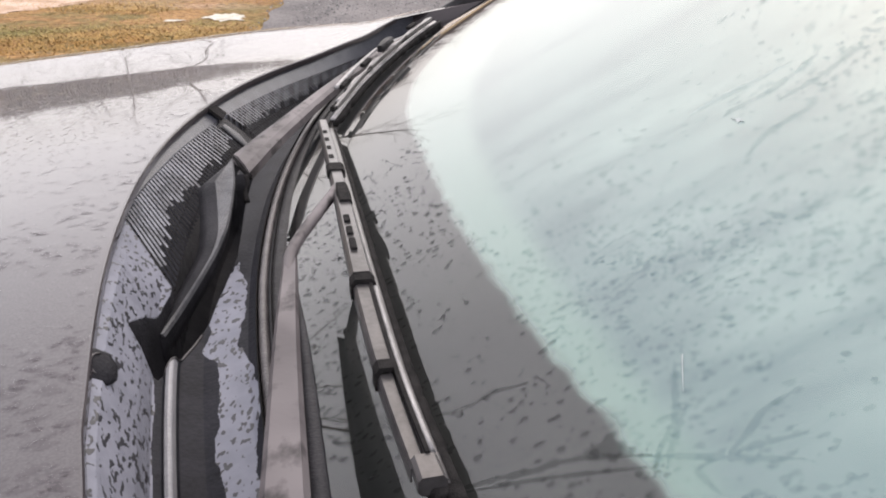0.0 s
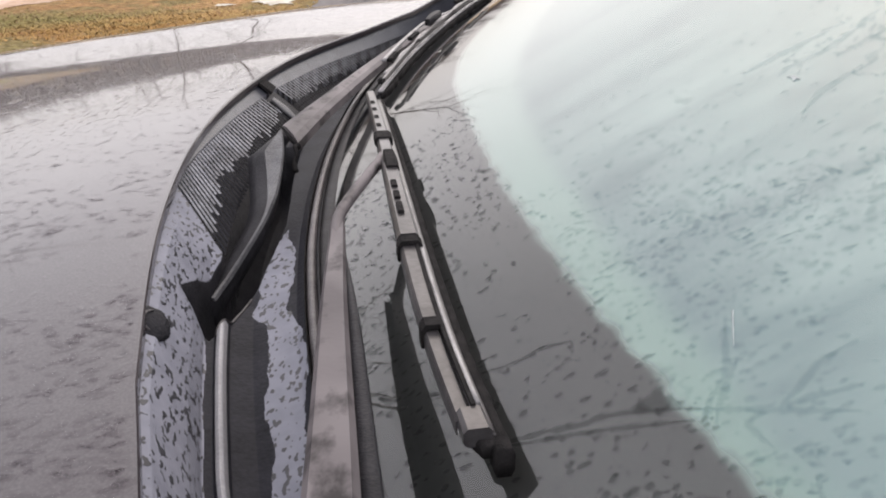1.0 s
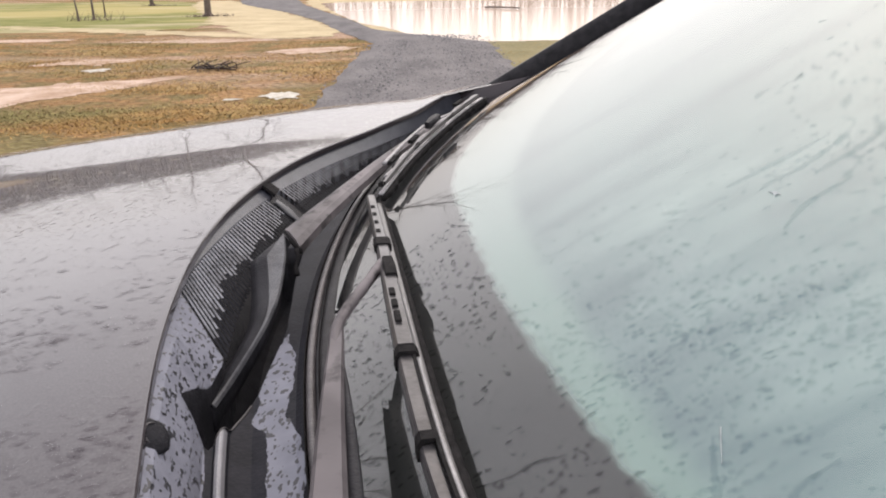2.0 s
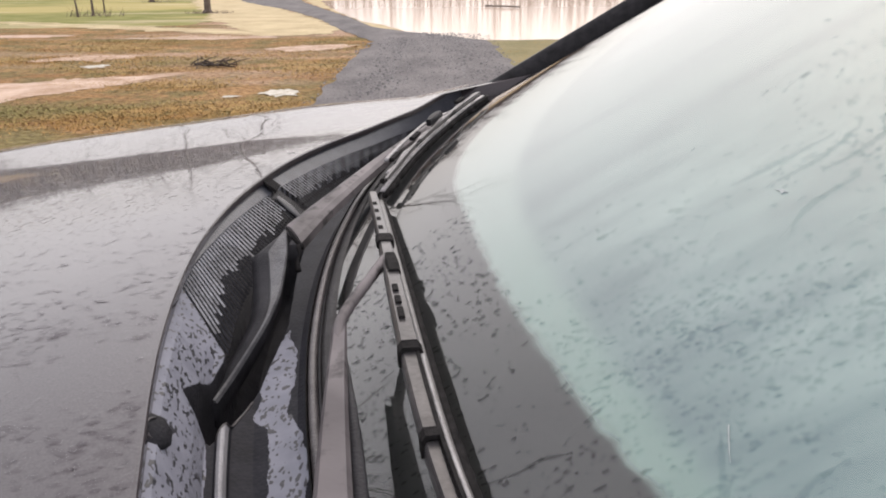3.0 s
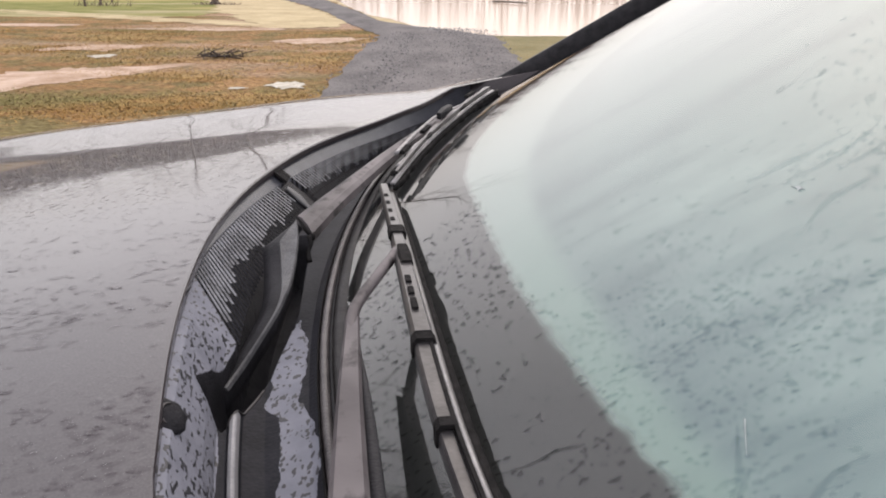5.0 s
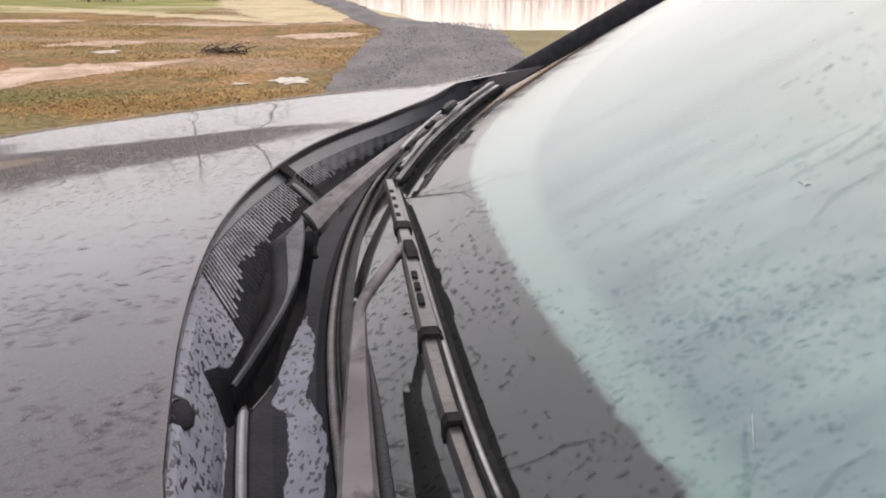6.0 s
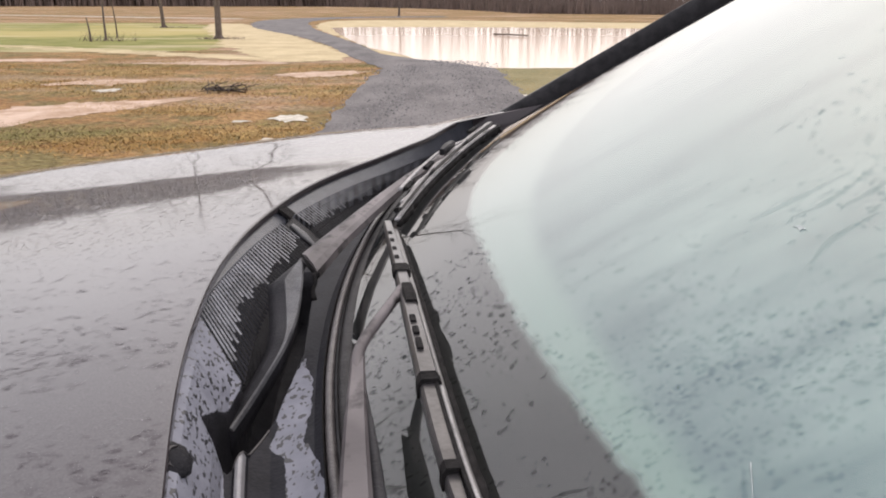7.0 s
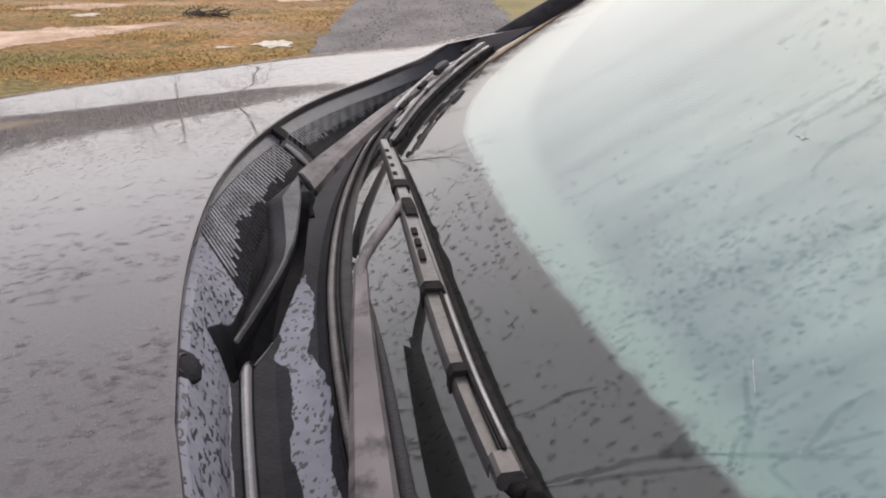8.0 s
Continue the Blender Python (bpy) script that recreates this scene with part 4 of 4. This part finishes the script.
    # A pale steel tube paints the highlight that runs along the yoke.
    part("yoke_tube", bar("yoke_tube", run(0.06, 0.56, 0.0185, 0.0056, 24), [(0.0034, 0.0042)], PALE_STEEL, ROUND), arm, "highlight line along the wiper yoke, drawn as a pale tube")
    for t, w, lift in ((0.405, 0.0128, 0.0218), (0.215, 0.0108, 0.0198)):
        mouth = [(-1, -1), (-0.72, -1), (-0.66, 0.3), (-0.4, 0.62), (0.4, 0.62), (0.66, 0.3), (0.72, -1), (1, -1), (1, 0.5), (0.66, 1), (-0.66, 1), (-1, 0.5)]
        part("yoke_clip", bar("yoke_clip", run(t - 0.012, t + 0.006, lift, 0.0, 5), [(w, 0.0112)], RUBBER, mouth, False), arm, "dark open mouth of the channel")
    part("end_cap", bar("end_cap", run(0.014, 0.050, 0.0190, 0.002, 8), [(0.0105, 0.008), (0.0100, 0.008)], STEEL, None, False), arm)
    part("blade_tip", bar("blade_tip", run(0.006, 0.024, 0.013, 0.005, 6), [(0.0055, 0.005), (0.0095, 0.008)], RUBBER), arm, "black rubber tip of the blade")
    part("saddle", bar("saddle", run(0.725, 0.755, 0.0262, 0.0, 5), [(0.0125, 0.008)], RUBBER, None, False), arm, "dark saddle across the bridge")
    part("hook_block", bar("hook_block", run(0.60, 0.67, 0.0250, 0.0008, 8), [(0.0085, 0.010), (0.0092, 0.0112), (0.008, 0.009)], RUBBER, None, False), arm)


near_wiper()


def far_wiper():
    left = curve_points([(-0.1322, 0.470, 0.9925), (-0.1255, 0.500, 0.998), (-0.1143, 0.540, 1.0115), (-0.1125, 0.565, 1.018), (-0.1179, 0.600, 1.023), (-0.1248, 0.635, 1.0354)], 30)
    right = curve_points([(-0.1308, 0.470, 0.991), (-0.1240, 0.500, 0.9965), (-0.1127, 0.540, 1.0107), (-0.1094, 0.562, 1.017), (-0.1087, 0.590, 1.022), (-0.1114, 0.635, 1.0344), (-0.1165, 0.665, 1.0435)], 30)
    rings = []
    for k, (p, q) in enumerate(zip(left, right)):
        p, q, low = Vector(p), Vector(q), Vector((0, 0, -0.026 + 0.012 * k / 29))
        rings.append([p + Vector((0, 0, -0.001)), q + Vector((0, 0, -0.001)), q + low * 0.6, q + low + Vector((-0.006, 0, 0)), p + low + Vector((-0.012, 0, 0)), p + low * 0.45 + Vector((-0.014, 0, 0)), p + low * 0.15 + Vector((-0.007, 0, 0))])
    head = part("wiper_arm", ring_mesh("wiper_arm", rings, VOID), car, "black curved arm of the passenger-side wiper")
    # The top is a paler grey than the body, painting in the sky's sheen.
    part("head_rim", ring_mesh("head_rim", [[Vector(p), Vector(q) + Vector((0, 0, 0.0008)), Vector(q) + Vector((0.0012, 0, -0.0012)), Vector(p) + Vector((-0.001, 0, -0.002))] for p, q in zip(left, right)], CLIP, smooth=False), head, "grey top of the curved arm, its sky sheen painted in")
    part("pivot_cap", bar("pivot_cap", [(-0.1405, 0.480, 0.945), (-0.1405, 0.480, 0.982), (-0.1400, 0.480, 0.987), (-0.1395, 0.480, 0.989)], [(0.024, 0.024), (0.024, 0.024), (0.020, 0.020), (0.008, 0.008)], BLACK, ROUND, twist=(0, 1, 0)), head)
    near_side = curve_points([(-0.1195, 0.690, 1.0400), (-0.0985, 0.80, 1.0385), (-0.048, 1.00, 1.0425), (0.020, 1.20, 1.052)], 30)
    far_side = curve_points([(-0.1014, 0.652, 1.0362), (-0.0842, 0.775, 1.0360), (-0.0385, 0.98, 1.0410), (0.026, 1.19, 1.051)], 30)
    rings = [[Vector(p) + Vector((-0.0006, 0, -0.006)), Vector(p), Vector(p) * 0.7 + Vector(q) * 0.3 + Vector((0, 0, 0.0028)), Vector(p) * 0.25 + Vector(q) * 0.75 + Vector((0, 0, 0.0024)), Vector(q), Vector(q) + Vector((0.0006, 0, -0.007))] for p, q in zip(near_side, far_side)]
    part("arm_channel", ring_mesh("arm_channel", rings, ARM, smooth=False), head, "faded grey wiper arm channel")
    # A dark bar paints in the shade under the channel's open end.
    part("channel_mouth", bar("channel_mouth", [Vector(near_side[0]) + Vector((0.001, -0.002, -0.002)), (Vector(near_side[0]) + Vector(far_side[0])) / 2 + Vector((0, -0.003, -0.0025)), Vector(far_side[0]) + Vector((0.001, -0.002, -0.003))], [(0.002, 0.003), (0.003, 0.0045)], RUBBER), head, "dark open end of the channel")
    part("arm_rod", bar("arm_rod", curve_points([(0.024, 1.18, 1.051), (0.045, 1.23, 1.058), (0.060, 1.25, 1.066)], 14), [(0.006, 0.006)], ARM, ROUND), head)
    part("hinge_spring", bar("hinge_spring", curve_points([(-0.1040, 0.650, 1.0350), (-0.1020, 0.645, 1.0290), (-0.1035, 0.640, 1.0240), (-0.1020, 0.634, 1.0180)], 12), [(0.004, 0.004), (0.0028, 0.003), (0.005, 0.004)], RUBBER, ROUND), head)
    axis = curve_points([(-0.046, 0.805), (-0.0186, 0.935), (0.0207, 1.065), (0.0685, 1.212), (0.116, 1.36)], 60)
    run = lambda a, b, lift, shift=0.0, n=24: [over(p[0] + shift, p[1], lift) for p in (np.array([np.interp(t, np.linspace(0, 1, 60), [q[k] for q in axis]) for k in (0, 1)]) for t in np.linspace(a, b, n))]
    part("wiper_blade", bar("wiper_blade", [(x + 0.003 * noise.noise((y * 60, 3.0, 1.0)), y, z) for x, y, z in run(0.0, 0.82, 0.0050, 0.006, 120)], [(0.0055, 0.007)], RUBBER), head, "weathered black rubber wiper blade")
    part("backing_strip", bar("backing_strip", run(0.0, 0.80, 0.0110, 0.002, 50), [(0.005, 0.0022)], PALE_STEEL), head)
    part("main_bridge", bar("main_bridge", [(x, y, z - 0.012 * max(0.0, (y - 1.02) / 0.12)) for x, y, z in run(0.12, 0.68, 0.030, -0.010, 40)], [(0.0048, 0.0036), (0.0042, 0.0034), (0.0036, 0.003), (0.003, 0.003)], PALE_STEEL, ROUND), head, "bright rod of the wiper bridge")
    for t in (0.13, 0.29, 0.45, 0.62):
        part("bridge_link", bar("bridge_link", run(t, t + 0.05, 0.0265, -0.005, 4), [(0.006, 0.004)], RUBBER, None, False), head)
    part("hook_block", bar("hook_block", run(0.42, 0.50, 0.028, -0.006, 6), [(0.006, 0.008), (0.011, 0.010), (0.008, 0.008)], BLACK, None, False), head)
    part("bridge_edge", bar("bridge_edge", [(x, y, z + 0.0012 * math.sin(y * 85)) for x, y, z in run(0.05, 0.76, 0.0205, 0.0, 60)], [(0.0026, 0.0026)], PALE_STEEL, ROUND), head, "bright edge of the wiper bridge")
    for a, b in ((0.02, 0.26), (0.30, 0.52), (0.56, 0.76)):
        part("yoke", bar("yoke", run(a, b, 0.0185, 0.003, 20), [(0.003, 0.004), (0.0042, 0.005), (0.003, 0.004)], STEEL, CHANNEL, False), head)
    for t in (0.03, 0.14, 0.25, 0.33, 0.43, 0.51, 0.61, 0.73):
        part("yoke_clip", bar("yoke_clip", run(t - 0.005, t + 0.006, 0.0185, -0.001, 4), [(0.0055, 0.005)], RUBBER, None, False), head)


far_wiper()


# ---- rain on the car ----
def water_bead(name, tint, index):
    m, n, l, p = shader(name)
    n.remove(p)
    clear = n.new("ShaderNodeBsdfTransparent")
    clear.inputs["Color"].default_value = (*tint, 1)
    gloss = n.new("ShaderNodeBsdfGlossy")
    gloss.inputs["Roughness"].default_value = 0.03
    fres = n.new("ShaderNodeFresnel")
    fres.inputs["IOR"].default_value = index
    mix = n.new("ShaderNodeMixShader")
    l.new(fres.outputs[0], mix.inputs[0])
    l.new(clear.outputs[0], mix.inputs[1])
    l.new(gloss.outputs[0], mix.inputs[2])
    l.new(mix.outputs[0], n["Material Output"].inputs["Surface"])
    return m


BEAD = water_bead("rain_water", (0.80, 0.80, 0.80), 1.25)
FLAT = water_bead("flat_rain_water", (0.78, 0.785, 0.79), 1.05)
FAINT = water_bead("thin_rain_water", (0.90, 0.915, 0.92), 1.04)
MIST = water_bead("fine_rain_mist", (0.93, 0.94, 0.94), 1.05)
FINE = water_bead("finest_rain_mist", (0.95, 0.95, 0.955), 1.03)
MARK = surface("marked_glass", (0.24, 0.27, 0.27), (0.40, 0.43, 0.43), 300, rough=0.6, relief=0)
SMEAR = water_bead("smeared_water", (0.885, 0.905, 0.91), 1.03)
FILM = water_bead("flat_rain_film", (0.925, 0.92, 0.925), 1.03)


def beads(name, count, seed, pick, small, large, label, long_way=(1, 0), water=None, power=3.2, long=2.3):
    """Flat irregular drops; pick gives a drop's foot and the surface's normal."""
    rng = random.Random(seed)
    verts, faces = [], []
    while count:
        got = pick(rng)
        if not got:
            continue
        count -= 1
        foot, up = Vector(got[0]), Vector(got[1]).normalized()
        r = small + (large - small) * rng.random() ** power
        a = math.atan2(long_way[1], long_way[0]) + rng.gauss(0, 0.5)
        ahead = Vector((math.cos(a), math.sin(a), 0))
        ahead = (ahead - up * ahead.dot(up)).normalized()
        side = up.cross(ahead)
        stretch, high = rng.uniform(1.0, long), r * rng.uniform(0.16, 0.28)
        wob = [rng.uniform(0.84, 1.16) for _ in range(10)]
        k = len(verts)
        for level, spread in ((0.0, 1.0), (0.62, 0.72)):
            for j in range(10):
                t = j * math.pi / 5
                verts.append(foot + (ahead * math.cos(t) * stretch + side * math.sin(t)) * r * spread * wob[j] + up * high * level)
        verts.append(foot + up * high)
        faces += [(k + j, k + (j + 1) % 10, k + 10 + (j + 1) % 10, k + 10 + j) for j in range(10)]
        faces += [(k + 10 + j, k + 10 + (j + 1) % 10, k + 20) for j in range(10)]
    ob = part(name, meshed(name, verts, faces, water or BEAD), None)
    ob.visible_shadow = False
    return tagged(ob, label, "rain drops", kind="stuff")


def hood_spot(rng):
    y = rng.uniform(0.0, 1.12)
    x = hood_edge(y) - 0.004 - 0.75 * rng.random() ** 1.4
    if noise.noise((x * 14, y * 14, 0)) < rng.uniform(-0.5, 0.3):
        return None
    e = 0.004
    n = Vector((-(hood_z(x + e, y) - hood_z(x - e, y)) / (2 * e), -(hood_z(x, y + e) - hood_z(x, y - e)) / (2 * e), 1))
    return (x, y, hood_z(x, y)), n


def glass_spot(low, high, near, far):
    def pick(rng):
        y = rng.uniform(near, far)
        s = rng.uniform(low, high)
        if noise.noise((s * 14, y * 9, 4)) < rng.uniform(-0.7, 0.3):
            return None
        return on_glass(s, y, 0.0002), Vector((-math.sin(RAKE), -0.26 * 2 * (0.72 - y) * -0.5, math.cos(RAKE)))

    return pick


def wet_glass(low, high, near, far, dry_at=(9, 9), reach=0.1):
    """Drops on the glass, few round one dry place."""
    spot = glass_spot(low, high, near, far)

    def pick(rng):
        got = spot(rng)
        if got and math.hypot((got[0].x - dry_at[0]) / reach, (got[0].y - dry_at[1]) / reach) < rng.uniform(0.5, 1.3):
            return None
        return got

    return pick


def near_hood_spot(rng):
    got = hood_spot(rng)
    return got if got and got[0][1] < rng.uniform(0.3, 0.75) else None


beads("hood_rain_drops", 2600, 5, hood_spot, 0.0007, 0.0022, "fine rain drops beaded on the taupe hood", (1, 0.25), FINE, 2.4)
beads("near_hood_rain_drops", 3600, 15, near_hood_spot, 0.0009, 0.0027, "flat smeared rain drops on the taupe hood", (1, 0.2), FILM, 1.6, 3.0)
beads("glass_foot_rain_drops", 1500, 6, glass_spot(0.012, 0.122, 0.12, 0.62), 0.0005, 0.0019, "dark rain drops on the foot of the windscreen", (1, 0.2), FLAT, 1.8, 1.4)
beads("windscreen_rain_drops", 3600, 7, glass_spot(0.12, 0.36, 0.10, 0.42), 0.0006, 0.0020, "rain drops scattered over the fogged windscreen", (1, -0.4), FAINT, 1.6, 1.35)
beads("far_windscreen_rain_drops", 520, 8, wet_glass(0.15, 0.5, 0.42, 0.60, (0.12, 0.62), 0.22), 0.0005, 0.0022, "fine rain drops on the far part of the windscreen", (1, 0.2), MIST, 2.2, 2.4)


def runnel(points, width, water, label):
    """A trail of water that has run over the glass."""
    line = curve_points(points, 40)
    rng = random.Random(int(points[0][0] * 1000))
    verts, faces = [], []
    for k, (s, y) in enumerate(line):
        a, b = line[max(k - 1, 0)], line[min(k + 1, 39)]
        way = np.array([b[0] - a[0], b[1] - a[1]])
        way /= np.linalg.norm(way)
        w = width * rng.uniform(0.5, 1.4) / 2 * (0.3 + 0.7 * math.sin(math.pi * k / 39))
        verts += [on_glass(s - way[1] * w, y + way[0] * w, 0.0003), on_glass(s, y, 0.0008), on_glass(s + way[1] * w, y - way[0] * w, 0.0003)]
    for k in range(39):
        faces += [(3 * k, 3 * k + 1, 3 * k + 4, 3 * k + 3), (3 * k + 1, 3 * k + 2, 3 * k + 5, 3 * k + 4)]
    ob = tagged(new("water_trail", meshed("water_trail", verts, faces, water)), label, "water trail", "water trails on the windscreen", kind="stuff")
    ob.visible_shadow = False


for points, width, water in (
    ([(0.0538, 0.2573), (0.0702, 0.2535), (0.0863, 0.2482), (0.0928, 0.2476), (0.1054, 0.2421), (0.1215, 0.2315)], 0.0034, FLAT),
    ([(0.0586, 0.2542), (0.0787, 0.2467), (0.0969, 0.2385), (0.1175, 0.2280)], 0.0026, FLAT),
    ([(0.1035, 0.2445), (0.1085, 0.2437), (0.1124, 0.2425), (0.1180, 0.2360)], 0.0085, FLAT),
    ([(0.0629, 0.2993), (0.0779, 0.2961), (0.0889, 0.2968), (0.0980, 0.2937), (0.1023, 0.2918)], 0.0022, FLAT),
    ([(0.1199, 0.2323), (0.1366, 0.2197), (0.1554, 0.2051)], 0.0036, SMEAR),
    ([(0.1505, 0.2654), (0.1425, 0.2522), (0.1359, 0.2410), (0.1257, 0.2333), (0.1187, 0.2256)], 0.0026, SMEAR),
    ([(0.1425, 0.2447), (0.1302, 0.2333), (0.1217, 0.2234)], 0.0026, SMEAR),
    ([(0.1360, 0.2189), (0.1296, 0.2186), (0.1287, 0.2127), (0.1292, 0.2062)], 0.0026, SMEAR),
    ([(0.1694, 0.2298), (0.1587, 0.2281), (0.1488, 0.2226), (0.1399, 0.2189)], 0.0030, SMEAR),
    ([(0.1620, 0.2133), (0.1500, 0.2170), (0.1416, 0.2185)], 0.0028, SMEAR),
    ([(0.3019, 0.4254), (0.2716, 0.4270), (0.2499, 0.4282)], 0.0050, FAINT),
    ([(0.3158, 0.4189), (0.2851, 0.4090), (0.2614, 0.4101)], 0.0050, FAINT),
    ([(0.2856, 0.3760), (0.2621, 0.3743), (0.2452, 0.3655)], 0.0045, FAINT),
    ([(0.3300, 0.4060), (0.3050, 0.3980), (0.2800, 0.3960)], 0.0050, FAINT),
):
    runnel(points, width, water, "thin trail of rain water running over the windscreen")


def glass_mark(name, corners, label):
    """A small pale mark on the glass, raised a hair."""
    low = [on_glass(a, y, 0.0002) for a, y in corners]
    high = [on_glass(a, y, 0.0006) for a, y in corners]
    part(name, ring_mesh(name, [low, high], MARK, smooth=False), screen, label)


glass_mark("scratch", [(0.1546, 0.2668), (0.1448, 0.2506), (0.1446, 0.2505), (0.1541, 0.2670)], "fine pale scratch in the glass")
glass_mark("pale_fleck", [(0.2612, 0.4005), (0.2604, 0.3985), (0.2588, 0.4018), (0.2590, 0.3975), (0.2576, 0.3940), (0.2594, 0.3950), (0.2603, 0.3925), (0.2605, 0.3960)], "small pale mark on the glass")
